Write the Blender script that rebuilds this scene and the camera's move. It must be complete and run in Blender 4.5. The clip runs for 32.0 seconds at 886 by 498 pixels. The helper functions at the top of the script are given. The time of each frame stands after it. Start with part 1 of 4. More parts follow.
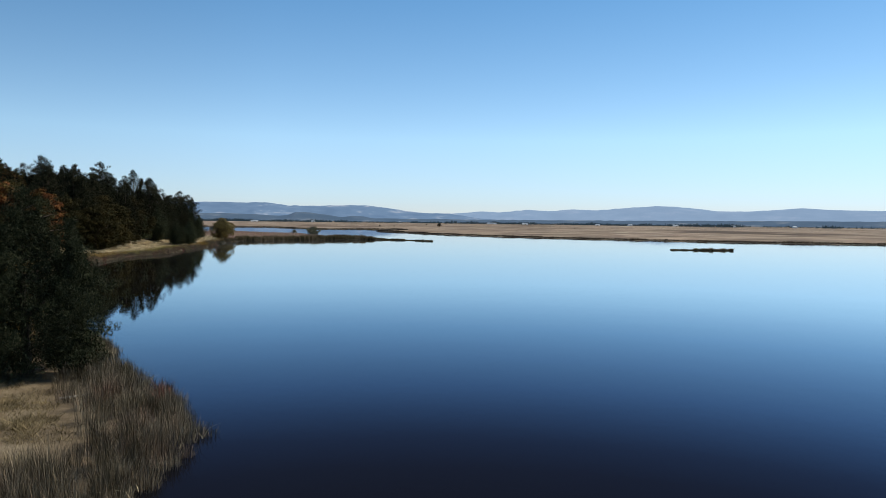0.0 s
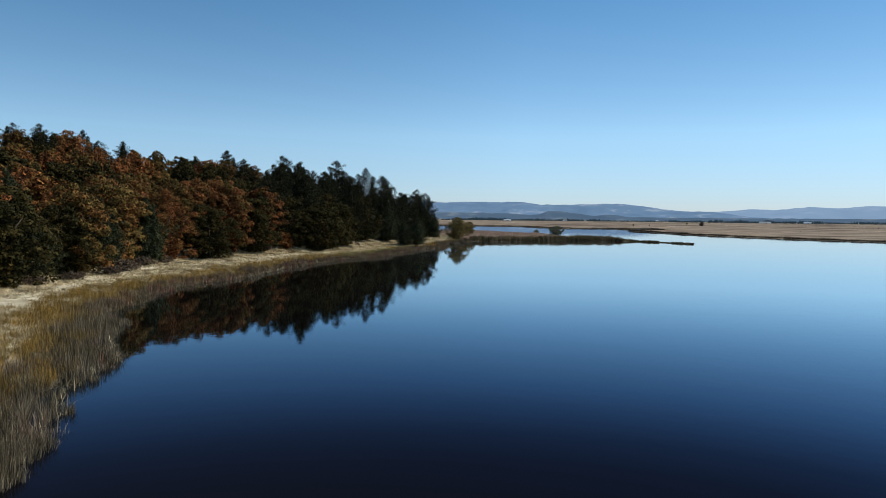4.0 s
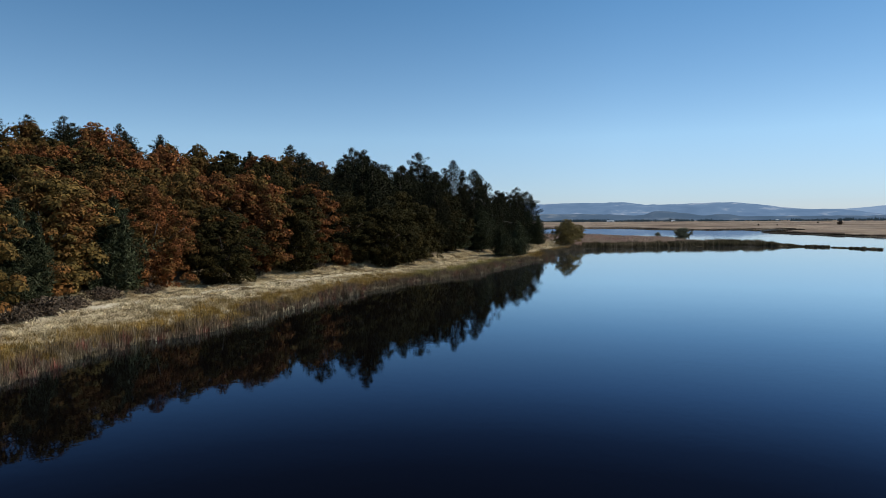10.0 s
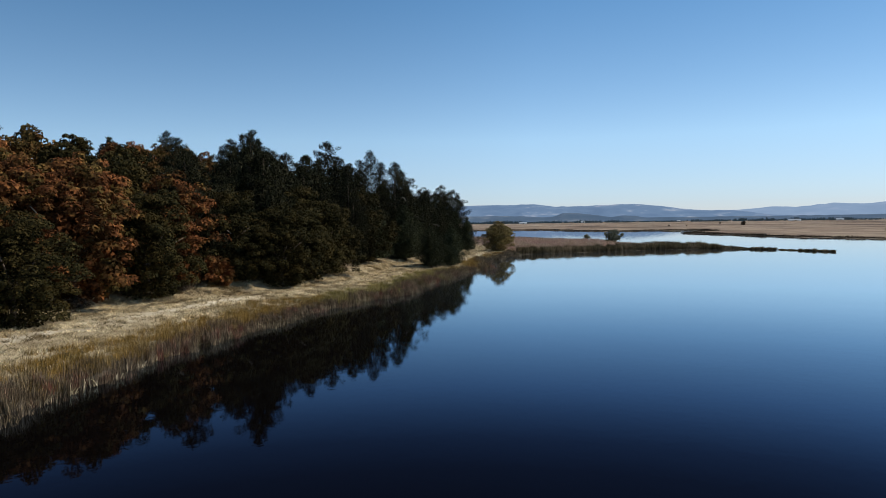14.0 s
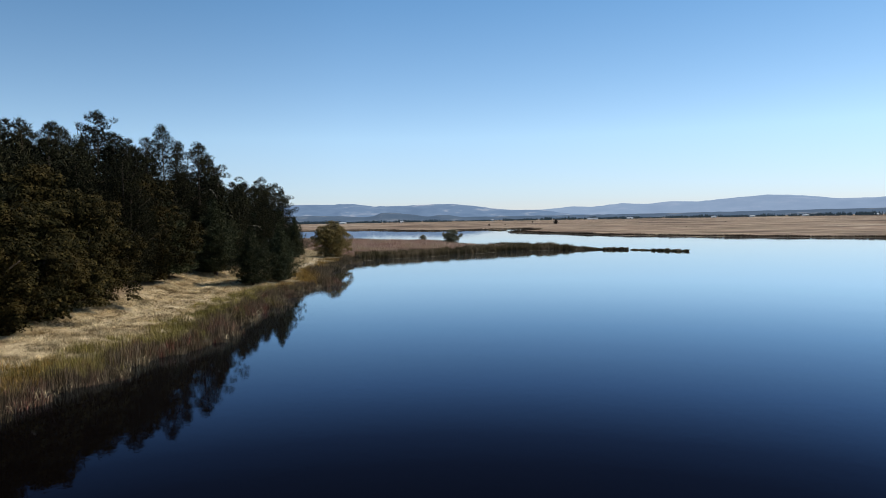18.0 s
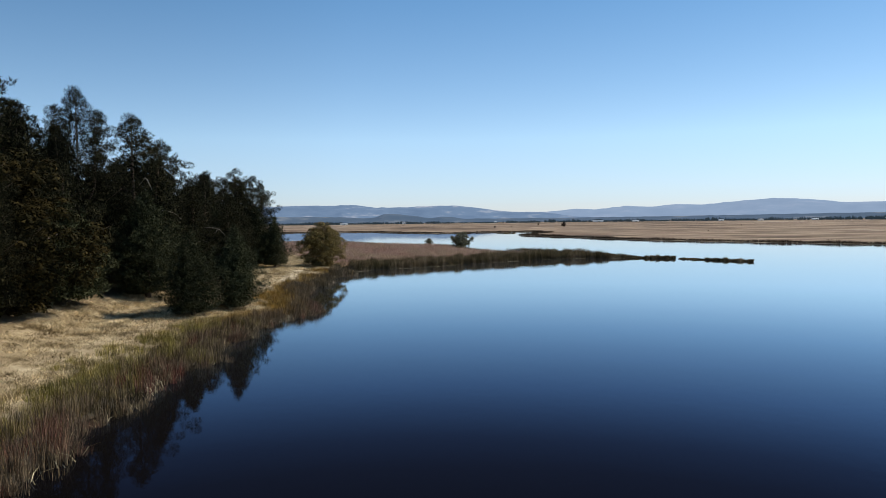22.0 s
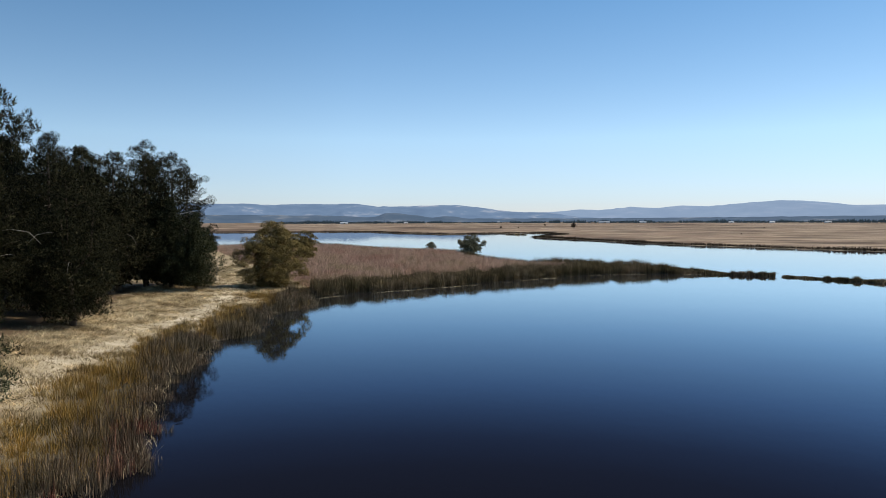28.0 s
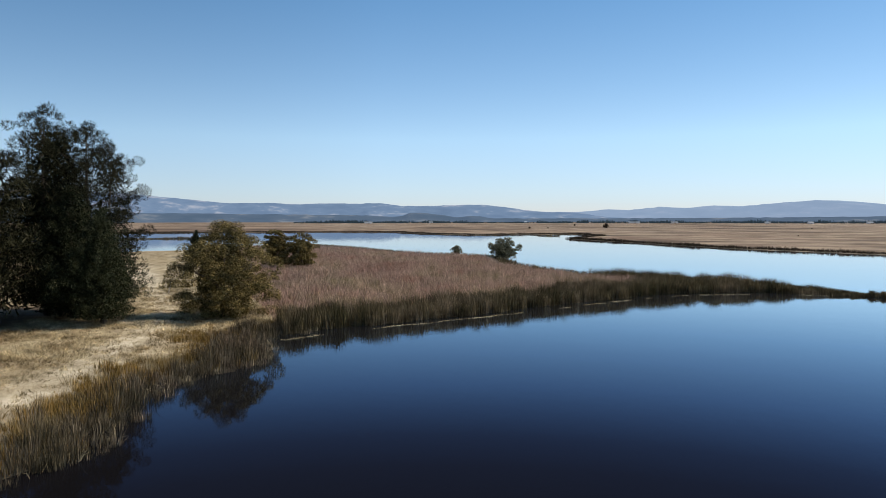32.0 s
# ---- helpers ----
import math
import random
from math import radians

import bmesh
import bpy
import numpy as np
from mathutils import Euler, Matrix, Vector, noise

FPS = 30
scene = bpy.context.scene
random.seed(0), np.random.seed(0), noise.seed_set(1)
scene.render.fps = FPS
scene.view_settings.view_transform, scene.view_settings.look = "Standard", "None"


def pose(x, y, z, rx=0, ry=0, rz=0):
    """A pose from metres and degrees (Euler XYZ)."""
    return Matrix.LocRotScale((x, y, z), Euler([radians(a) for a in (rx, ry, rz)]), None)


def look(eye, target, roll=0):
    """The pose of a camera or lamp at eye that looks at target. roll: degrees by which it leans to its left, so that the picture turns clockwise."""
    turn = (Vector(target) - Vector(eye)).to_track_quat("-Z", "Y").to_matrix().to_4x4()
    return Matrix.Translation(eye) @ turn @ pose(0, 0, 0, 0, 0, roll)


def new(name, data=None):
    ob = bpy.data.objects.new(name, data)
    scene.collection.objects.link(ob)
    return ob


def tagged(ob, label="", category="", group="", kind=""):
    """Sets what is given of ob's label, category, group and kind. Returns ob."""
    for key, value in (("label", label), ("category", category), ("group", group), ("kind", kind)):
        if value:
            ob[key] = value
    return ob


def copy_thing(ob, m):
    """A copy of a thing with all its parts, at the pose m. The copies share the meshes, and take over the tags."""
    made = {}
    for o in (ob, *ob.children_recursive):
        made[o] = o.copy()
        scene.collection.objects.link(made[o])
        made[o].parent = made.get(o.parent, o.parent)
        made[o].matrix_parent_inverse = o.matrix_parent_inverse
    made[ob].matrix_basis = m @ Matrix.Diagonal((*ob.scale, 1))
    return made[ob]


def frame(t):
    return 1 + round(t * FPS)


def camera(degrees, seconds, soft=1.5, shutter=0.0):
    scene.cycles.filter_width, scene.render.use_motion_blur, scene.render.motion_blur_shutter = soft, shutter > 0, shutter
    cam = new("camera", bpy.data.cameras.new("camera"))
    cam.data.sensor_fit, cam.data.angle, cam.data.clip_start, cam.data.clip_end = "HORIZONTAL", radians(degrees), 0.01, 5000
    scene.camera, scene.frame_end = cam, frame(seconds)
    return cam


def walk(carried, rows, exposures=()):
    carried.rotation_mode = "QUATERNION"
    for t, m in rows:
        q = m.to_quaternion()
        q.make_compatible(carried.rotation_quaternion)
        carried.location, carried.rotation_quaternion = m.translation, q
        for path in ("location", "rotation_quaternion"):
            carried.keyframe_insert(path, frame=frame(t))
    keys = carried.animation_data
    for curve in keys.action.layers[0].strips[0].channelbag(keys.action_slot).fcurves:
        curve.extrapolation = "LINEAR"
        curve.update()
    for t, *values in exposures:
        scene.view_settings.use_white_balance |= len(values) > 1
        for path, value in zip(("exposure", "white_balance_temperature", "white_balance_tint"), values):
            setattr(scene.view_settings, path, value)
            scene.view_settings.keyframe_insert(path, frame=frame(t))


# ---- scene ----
cam = camera(67.8, 32.0, soft=0.72)
METRES, EYE, TILT, LEAN = 300.0, 11.93, -2.452, -0.68
ROWS = [
    (0.0, 0.0, 0.0, 0.0, 0.0, 0.0, -0.0),
    (0.5, 0.0029, 0.0157, 0.0006, 4.53, -0.03, -0.27),
    (1.0, 0.0051, 0.0313, 0.0013, 6.89, -0.07, -0.41),
    (1.5, 0.006, 0.0477, 0.0016, 10.17, -0.1, -0.5),
    (2.0, 0.0064, 0.0636, 0.002, 12.96, -0.13, -0.59),
    (2.5, 0.0058, 0.0794, 0.0023, 15.64, -0.15, -0.66),
    (4.5, -0.0053, 0.1425, 0.0045, 24.18, -0.25, -0.85),
    (5.0, -0.0091, 0.1575, 0.0049, 27.31, -0.29, -0.91),
    (5.5, -0.0139, 0.1721, 0.0054, 30.41, -0.31, -1.02),
    (6.0, -0.0186, 0.1863, 0.0064, 32.5, -0.37, -1.12),
    (6.5, -0.0246, 0.2003, 0.007, 32.8, -0.36, -1.01),
    (7.0, -0.0314, 0.214, 0.0071, 32.8, -0.28, -0.82),
    (7.5, -0.0385, 0.2275, 0.0079, 32.79, -0.26, -0.73),
    (8.0, -0.0458, 0.2406, 0.0088, 32.74, -0.23, -0.65),
    (8.5, -0.0537, 0.2538, 0.0091, 32.16, -0.14, -0.47),
    (9.0, -0.0619, 0.2668, 0.0095, 31.37, -0.06, -0.31),
    (9.5, -0.0704, 0.2798, 0.0105, 30.82, -0.02, -0.24),
    (10.0, -0.0787, 0.2927, 0.0112, 30.24, 0.02, -0.18),
    (10.5, -0.0869, 0.3054, 0.0119, 29.39, 0.06, -0.08),
    (11.0, -0.095, 0.3182, 0.0126, 28.5, 0.1, 0.03),
    (11.5, -0.1035, 0.3312, 0.013, 27.73, 0.16, 0.13),
    (12.0, -0.1115, 0.3441, 0.0137, 27.01, 0.18, 0.17),
    (12.5, -0.1194, 0.3571, 0.0146, 26.29, 0.19, 0.2),
    (13.0, -0.1273, 0.3703, 0.0149, 25.36, 0.25, 0.33),
    (13.5, -0.135, 0.3837, 0.0156, 24.0, 0.26, 0.45),
    (14.0, -0.1425, 0.3971, 0.0162, 22.71, 0.26, 0.54),
    (14.5, -0.1498, 0.4106, 0.0166, 21.06, 0.29, 0.7),
    (16.5, -0.1838, 0.4719, 0.0201, 12.45, 0.14, 1.2),
    (17.0, -0.1892, 0.4863, 0.0207, 10.66, 0.12, 1.36),
    (17.5, -0.1941, 0.5005, 0.0213, 8.59, 0.09, 1.5),
    (18.0, -0.1987, 0.515, 0.0221, 7.01, 0.03, 1.52),
    (18.5, -0.2026, 0.5298, 0.0228, 7.03, 0.05, 1.43),
    (19.0, -0.2065, 0.5451, 0.0234, 7.05, 0.08, 1.42),
    (19.5, -0.2099, 0.5605, 0.024, 7.08, 0.12, 1.36),
    (20.0, -0.2132, 0.5755, 0.0246, 7.07, 0.13, 1.35),
    (20.5, -0.2161, 0.5911, 0.0252, 7.09, 0.15, 1.3),
    (21.0, -0.2189, 0.6064, 0.0257, 7.1, 0.18, 1.28),
    (21.5, -0.2214, 0.6216, 0.0263, 7.13, 0.2, 1.24),
    (22.0, -0.2238, 0.6369, 0.0268, 7.16, 0.21, 1.21),
    (22.5, -0.2264, 0.6524, 0.0275, 7.16, 0.22, 1.19),
    (23.0, -0.2287, 0.6679, 0.0282, 7.18, 0.23, 1.16),
    (23.5, -0.231, 0.6834, 0.0289, 7.2, 0.24, 1.14),
    (24.0, -0.2331, 0.6985, 0.0299, 7.22, 0.2, 1.04),
    (24.5, -0.2353, 0.7138, 0.0304, 7.24, 0.21, 1.05),
    (25.0, -0.2374, 0.7289, 0.0311, 7.27, 0.22, 0.99),
    (25.5, -0.2397, 0.7444, 0.0318, 7.27, 0.22, 0.95),
    (27.5, -0.2489, 0.8054, 0.0345, 7.31, 0.2, 0.78),
    (28.0, -0.2511, 0.8208, 0.0349, 7.32, 0.22, 0.76),
    (28.5, -0.2531, 0.8359, 0.0355, 7.34, 0.21, 0.72),
    (29.0, -0.2554, 0.8513, 0.0359, 7.43, 0.22, 0.74),
    (29.5, -0.2574, 0.8664, 0.0365, 8.06, 0.24, 0.68),
    (30.0, -0.2596, 0.8817, 0.0373, 9.35, 0.24, 0.53),
    (30.5, -0.2618, 0.8969, 0.0378, 9.48, 0.25, 0.55),
    (31.0, -0.2643, 0.9121, 0.0384, 9.5, 0.24, 0.56),
    (31.5, -0.2667, 0.9274, 0.0389, 9.51, 0.24, 0.55),
    (32.0, -0.2692, 0.9426, 0.0394, 9.52, 0.24, 0.56),
]


def flown(t, x, y, z, yaw, pitch, roll):
    """The drone holds its height over the water; pitch and roll drift slightly along the flight."""
    u = t / 32.0
    m = pose(0, 0, 0, TILT, LEAN, 0) @ pose(METRES * x, METRES * y, METRES * z, 90 + pitch - 0.223 * u, roll - 0.266 * u, yaw)
    m.translation.z = EYE + 0.235 * u
    return m


walk(cam, [(row[0], flown(*row)) for row in ROWS], [(0.0, 0.0, 6550, 5), (2.5, -0.05, 6450, 4), (5.0, -0.16, 6240, 2), (7.0, -0.2, 6240, 3), (12.0, -0.18, 6430, 7), (14.5, -0.1, 6560, 8), (17.5, 0.0, 6740, 9), (22.0, 0.0, 6800, 9), (32.0, 0.0, 6850, 9)])

# ---- world, sun ----
SUN_EL, SUN_AZ = 44.0, 61.0  # degrees; azimuth from +y towards +x
world = bpy.data.worlds.new("world")
scene.world = world
world.use_nodes = True
wn, wl = world.node_tree.nodes, world.node_tree.links
wn.clear()
w_out, w_bg, w_sky, w_hue = (wn.new("ShaderNode" + k) for k in ("OutputWorld", "Background", "TexSky", "HueSaturation"))
w_sky.sky_type, w_sky.sun_disc = "NISHITA", False
w_sky.sun_elevation, w_sky.sun_rotation = radians(SUN_EL), radians(SUN_AZ)
w_sky.altitude, w_sky.air_density, w_sky.dust_density, w_sky.ozone_density = 2300.0, 1.0, 0.0, 4.1
w_hue.inputs["Hue"].default_value = 0.4925
# Haze dims the lowest sky and takes the warmth out of it; the blue deepens upwards and away from the sun.
w_dir, w_axis, w_sat, w_tone, w_mix = (wn.new("ShaderNode" + k) for k in ("TexCoord", "SeparateXYZ", "ValToRGB", "ValToRGB", "Mix"))
w_mix.data_type, w_mix.blend_type, w_mix.clamp_result = "RGBA", "MULTIPLY", False
w_mix.inputs[0].default_value = 1.0
wl.new(w_dir.outputs["Generated"], w_axis.inputs[0])
for node, stops in ((w_sat, ((0.0, (0.9, 0.9, 0.9)), (0.08, (0.93, 0.93, 0.93)), (0.20, (1.02, 1.02, 1.02)), (0.34, (1.11, 1.11, 1.11)))), (w_tone, ((0.0, (0.68, 0.66, 0.79)), (0.045, (0.89, 0.85, 0.91)), (0.12, (1.17, 1.12, 1.09)), (0.30, (1.11, 1.10, 1.08))))):
    while len(node.color_ramp.elements) < len(stops):
        node.color_ramp.elements.new(0.5)
    for e, (p, v) in zip(node.color_ramp.elements, stops):
        e.position, e.color = p, (*v, 1.0)
    wl.new(w_axis.outputs["Z"], node.inputs[0])
wl.new(w_sat.outputs[0], w_hue.inputs["Saturation"])
w_dot, w_half, w_far, w_deep = (wn.new("ShaderNode" + k) for k in ("VectorMath", "MapRange", "ValToRGB", "VectorMath"))
w_dot.operation, w_deep.operation = "DOT_PRODUCT", "MULTIPLY"
w_dot.inputs[1].default_value = (math.sin(radians(SUN_AZ)), math.cos(radians(SUN_AZ)), 0.0)
w_half.inputs[1].default_value = -1.0
w_far.color_ramp.elements.new(0.5)
for e, (p, v) in zip(w_far.color_ramp.elements, ((0.175, 0.78), (0.62, 1.0), (0.95, 0.86))):
    e.position, e.color = p, (v, v, v, 1.0)
wl.new(w_dir.outputs["Generated"], w_dot.inputs[0])
wl.new(w_dot.outputs["Value"], w_half.inputs[0]), wl.new(w_half.outputs[0], w_far.inputs[0])
wl.new(w_tone.outputs[0], w_deep.inputs[0]), wl.new(w_far.outputs[0], w_deep.inputs[1])
wl.new(w_hue.outputs[0], w_mix.inputs[6]), wl.new(w_deep.outputs[0], w_mix.inputs[7])
w_bg.inputs["Strength"].default_value = 0.146
wl.new(w_sky.outputs[0], w_hue.inputs["Color"])
wl.new(w_mix.outputs[2], w_bg.inputs[0])
wl.new(w_bg.outputs[0], w_out.inputs[0])

sun = new("sun", bpy.data.lights.new("sun", "SUN"))
sun.data.energy, sun.data.angle, sun.data.color = 4.6, radians(0.53), (1.0, 0.94, 0.84)
SUN_DIR = Vector((math.sin(radians(SUN_AZ)) * math.cos(radians(SUN_EL)), math.cos(radians(SUN_AZ)) * math.cos(radians(SUN_EL)), math.sin(radians(SUN_EL))))
sun.matrix_world = look(SUN_DIR * 400 + Vector((-60, 150, 0)), (-60, 150, 0))


# ---- materials ----
def material(name):
    m = bpy.data.materials.new(name)
    m.use_nodes = True
    m.node_tree.nodes.clear()
    return m, m.node_tree.nodes, m.node_tree.links


def value(node, name, v):
    node.inputs[name].default_value = v


def noise_node(n, l, scale, detail=4.0, rough=0.55, stretch=None, coords=None):
    t = n.new("ShaderNodeTexNoise")
    value(t, "Scale", scale), value(t, "Detail", detail), value(t, "Roughness", rough)
    source = coords or n.new("ShaderNodeNewGeometry").outputs["Position"]
    if stretch:
        mp = n.new("ShaderNodeMapping")
        value(mp, "Scale", stretch)
        l.new(source, mp.inputs["Vector"])
        source = mp.outputs[0]
    l.new(source, t.inputs["Vector"])
    return t.outputs["Fac"]


def ramp(n, l, fac, stops):
    r = n.new("ShaderNodeValToRGB")
    while len(r.color_ramp.elements) < len(stops):
        r.color_ramp.elements.new(0.5)
    for e, (p, c) in zip(r.color_ramp.elements, stops):
        e.position, e.color = p, (*c, 1.0)
    l.new(fac, r.inputs[0])
    return r.outputs[0]


def mix(n, l, fac, a, b, blend="MIX"):
    m = n.new("ShaderNodeMix")
    m.data_type, m.blend_type = "RGBA", blend
    for sock, v in ((m.inputs[0], fac), (m.inputs[6], a), (m.inputs[7], b)):
        if isinstance(v, (int, float)):
            sock.default_value = v
        elif isinstance(v, tuple):
            sock.default_value = (*v, 1.0)
        else:
            l.new(v, sock)
    return m.outputs[2]


def scaled(n, l, fac, lo, hi, a=0.0, b=1.0):
    m = n.new("ShaderNodeMapRange")
    l.new(fac, m.inputs[0])
    for k, v in zip((1, 2, 3, 4), (lo, hi, a, b)):
        m.inputs[k].default_value = v
    return m.outputs[0]


def finish(n, l, color, rough=0.8, spec=0.3, bump=None, depth=0.05, translucent=0.0):
    p, out = n.new("ShaderNodeBsdfPrincipled"), n.new("ShaderNodeOutputMaterial")
    if isinstance(color, tuple):
        value(p, "Base Color", (*color, 1.0))
    else:
        l.new(color, p.inputs["Base Color"])
    value(p, "Roughness", rough), value(p, "Specular IOR Level", spec)
    if bump is not None:
        b = n.new("ShaderNodeBump")
        value(b, "Strength", 0.7), value(b, "Distance", depth)
        l.new(bump, b.inputs["Height"])
        l.new(b.outputs[0], p.inputs["Normal"])
    surface = p.outputs[0]
    if translucent:
        tr, mx = n.new("ShaderNodeBsdfTranslucent"), n.new("ShaderNodeMixShader")
        value(mx, "Fac", translucent)
        if isinstance(color, tuple):
            value(tr, "Color", (*color, 1.0))
        else:
            l.new(color, tr.inputs["Color"])
        l.new(surface, mx.inputs[1]), l.new(tr.outputs[0], mx.inputs[2])
        surface = mx.outputs[0]
    l.new(surface, out.inputs["Surface"])
    return p


def island(n):
    return n.new("ShaderNodeNewGeometry").outputs["Random Per Island"]


def blade_material(name, stops, patch, spread=0.55, translucent=0.25):
    """Grass, sedge and reed: colours in drifts some metres wide, every tussock its own tint, every blade its own tone."""
    m, n, l = material(name)
    drift = noise_node(n, l, 1.0 / patch, 3.0, 0.6)
    own = n.new("ShaderNodeAttribute")
    own.attribute_name = "tussock"
    both = mix(n, l, 0.38, drift, scaled(n, l, own.outputs["Fac"], 0, 1, 0.28, 0.72))
    c = ramp(n, l, both, stops)
    tone = ramp(n, l, island(n), [(0.0, (1 - spread,) * 3), (0.5, (1 - 0.25 * spread,) * 3), (0.84, (1 + 0.35 * spread,) * 3), (0.93, (1 + 1.1 * spread,) * 3), (1.0, (1 + 1.6 * spread,) * 3)])
    c = mix(n, l, 1.0, c, tone, "MULTIPLY")
    tuft = noise_node(n, l, 0.9, 3.0, 0.7)
    c = mix(n, l, 1.0, c, scaled(n, l, tuft, 0.32, 0.68, 0.55, 1.45), "MULTIPLY")
    c = mix(n, l, 1.0, c, scaled(n, l, own.outputs["Fac"], 0, 1, 0.55, 1.4), "MULTIPLY")
    finish(n, l, c, 0.85, 0.05, translucent=translucent)
    return m


def leaf_material(name, stops, translucent=0.3, rough=0.8, drift=None):
    """drift: a second colour that some boughs have taken on."""
    m, n, l = material(name)
    c = ramp(n, l, island(n), stops)
    tint = n.new("ShaderNodeObjectInfo").outputs["Random"]
    if drift:
        patch = noise_node(n, l, 0.22, 3.0, 0.6)
        tone = scaled(n, l, island(n), 0, 1, 0.45, 1.5)
        c = mix(n, l, scaled(n, l, patch, 0.47, 0.62), c, mix(n, l, 1.0, drift, tone, "MULTIPLY"))
    c = mix(n, l, 1.0, c, scaled(n, l, tint, 0, 1, 0.7, 1.25), "MULTIPLY")
    finish(n, l, c, rough, 0.04, translucent=translucent)
    return m


def bark_material(name, a, b):
    m, n, l = material(name)
    f = noise_node(n, l, 3.0, 6.0, 0.65, (2.5, 2.5, 0.5))
    finish(n, l, ramp(n, l, f, [(0.35, a), (0.65, b)]), 0.9, 0.15, f, 0.04)
    return m


REED = blade_material("reed", [(0.34, (0.088, 0.066, 0.030)), (0.43, (0.165, 0.118, 0.064)), (0.51, (0.205, 0.152, 0.098)), (0.58, (0.135, 0.094, 0.060)), (0.66, (0.155, 0.072, 0.050))], 6.0, 0.8, translucent=0.1)
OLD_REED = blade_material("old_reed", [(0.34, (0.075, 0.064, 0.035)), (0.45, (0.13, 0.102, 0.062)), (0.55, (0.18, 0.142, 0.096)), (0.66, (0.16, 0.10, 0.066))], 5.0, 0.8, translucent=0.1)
RED_REED = blade_material("red_reed", [(0.35, (0.16, 0.085, 0.055)), (0.5, (0.20, 0.068, 0.048)), (0.65, (0.16, 0.10, 0.07))], 4.0, 0.7, translucent=0.12)
GOLD_SEDGE = blade_material("gold_sedge", [(0.34, (0.15, 0.115, 0.045)), (0.43, (0.28, 0.18, 0.05)), (0.51, (0.33, 0.19, 0.045)), (0.58, (0.25, 0.175, 0.065)), (0.66, (0.33, 0.26, 0.15))], 6.0, 0.6)
SEDGE = blade_material("sedge", [(0.34, (0.13, 0.115, 0.05)), (0.43, (0.25, 0.215, 0.05)), (0.50, (0.23, 0.175, 0.075)), (0.57, (0.28, 0.235, 0.055)), (0.66, (0.33, 0.27, 0.165))], 7.0, 0.6)
TULE = blade_material("tule", [(0.36, (0.085, 0.074, 0.034)), (0.5, (0.15, 0.115, 0.064)), (0.64, (0.22, 0.165, 0.105))], 10.0)
BANK_REED = blade_material("bank_reed", [(0.36, (0.035, 0.026, 0.017)), (0.5, (0.06, 0.043, 0.028)), (0.64, (0.10, 0.072, 0.048))], 30.0)
MARSH = blade_material("marsh_grass", [(0.36, (0.31, 0.25, 0.14)), (0.45, (0.43, 0.31, 0.225)), (0.54, (0.44, 0.295, 0.235)), (0.64, (0.28, 0.15, 0.11))], 16.0)
# Darker than straw: dead grass, with the juniper's shade put into its colour.
DULL_GRASS = blade_material("dull_grass", [(0.34, (0.11, 0.085, 0.04)), (0.45, (0.20, 0.15, 0.075)), (0.55, (0.28, 0.21, 0.11)), (0.66, (0.36, 0.28, 0.17))], 3.0, 0.6)
STRAW = blade_material("straw", [(0.34, (0.26, 0.185, 0.095)), (0.45, (0.43, 0.33, 0.19)), (0.55, (0.55, 0.45, 0.28)), (0.66, (0.66, 0.56, 0.38))], 5.0, 0.5)
OAK_GREEN = leaf_material("oak_leaf_green", [(0.0, (0.011, 0.010, 0.004)), (0.55, (0.023, 0.020, 0.007)), (0.9, (0.046, 0.037, 0.012)), (1.0, (0.09, 0.065, 0.022))], 0.08, drift=(0.042, 0.030, 0.009))
OAK_GOLD = leaf_material("oak_leaf_gold", [(0.0, (0.036, 0.026, 0.009)), (0.55, (0.082, 0.054, 0.016)), (0.9, (0.14, 0.085, 0.025)), (1.0, (0.21, 0.12, 0.037))], 0.1, drift=(0.145, 0.064, 0.020))
OAK_RUST = leaf_material("oak_leaf_rust", [(0.0, (0.06, 0.024, 0.010)), (0.55, (0.142, 0.052, 0.018)), (0.9, (0.23, 0.084, 0.028)), (1.0, (0.32, 0.13, 0.042))], 0.1, drift=(0.10, 0.064, 0.019))
JUNIPER = leaf_material("juniper_foliage", [(0.0, (0.010, 0.0115, 0.0055)), (0.5, (0.027, 0.030, 0.014)), (0.85, (0.056, 0.060, 0.030)), (1.0, (0.13, 0.13, 0.072))], 0.05)
PINE = leaf_material("pine_needles", [(0.0, (0.006, 0.006, 0.003)), (0.5, (0.016, 0.0155, 0.0072)), (0.85, (0.036, 0.034, 0.016)), (1.0, (0.10, 0.090, 0.048))], 0.05)
WILLOW = leaf_material("willow_leaf", [(0.0, (0.035, 0.028, 0.010)), (0.5, (0.105, 0.080, 0.028)), (1.0, (0.30, 0.22, 0.09))], 0.12)
SAGE = leaf_material("grey_willow_leaf", [(0.0, (0.05, 0.05, 0.028)), (0.5, (0.12, 0.115, 0.07)), (1.0, (0.28, 0.26, 0.18))], 0.12)
BRUSH = leaf_material("brush_twigs", [(0.0, (0.05, 0.038, 0.028)), (0.6, (0.11, 0.082, 0.06)), (1.0, (0.22, 0.15, 0.10))], 0.1)
BARK = bark_material("bark", (0.06, 0.045, 0.035), (0.16, 0.12, 0.09))
BARK_RED = bark_material("bark_red", (0.04, 0.03, 0.022), (0.11, 0.08, 0.06))
DEADWOOD = bark_material("deadwood", (0.3, 0.26, 0.21), (0.5, 0.45, 0.38))


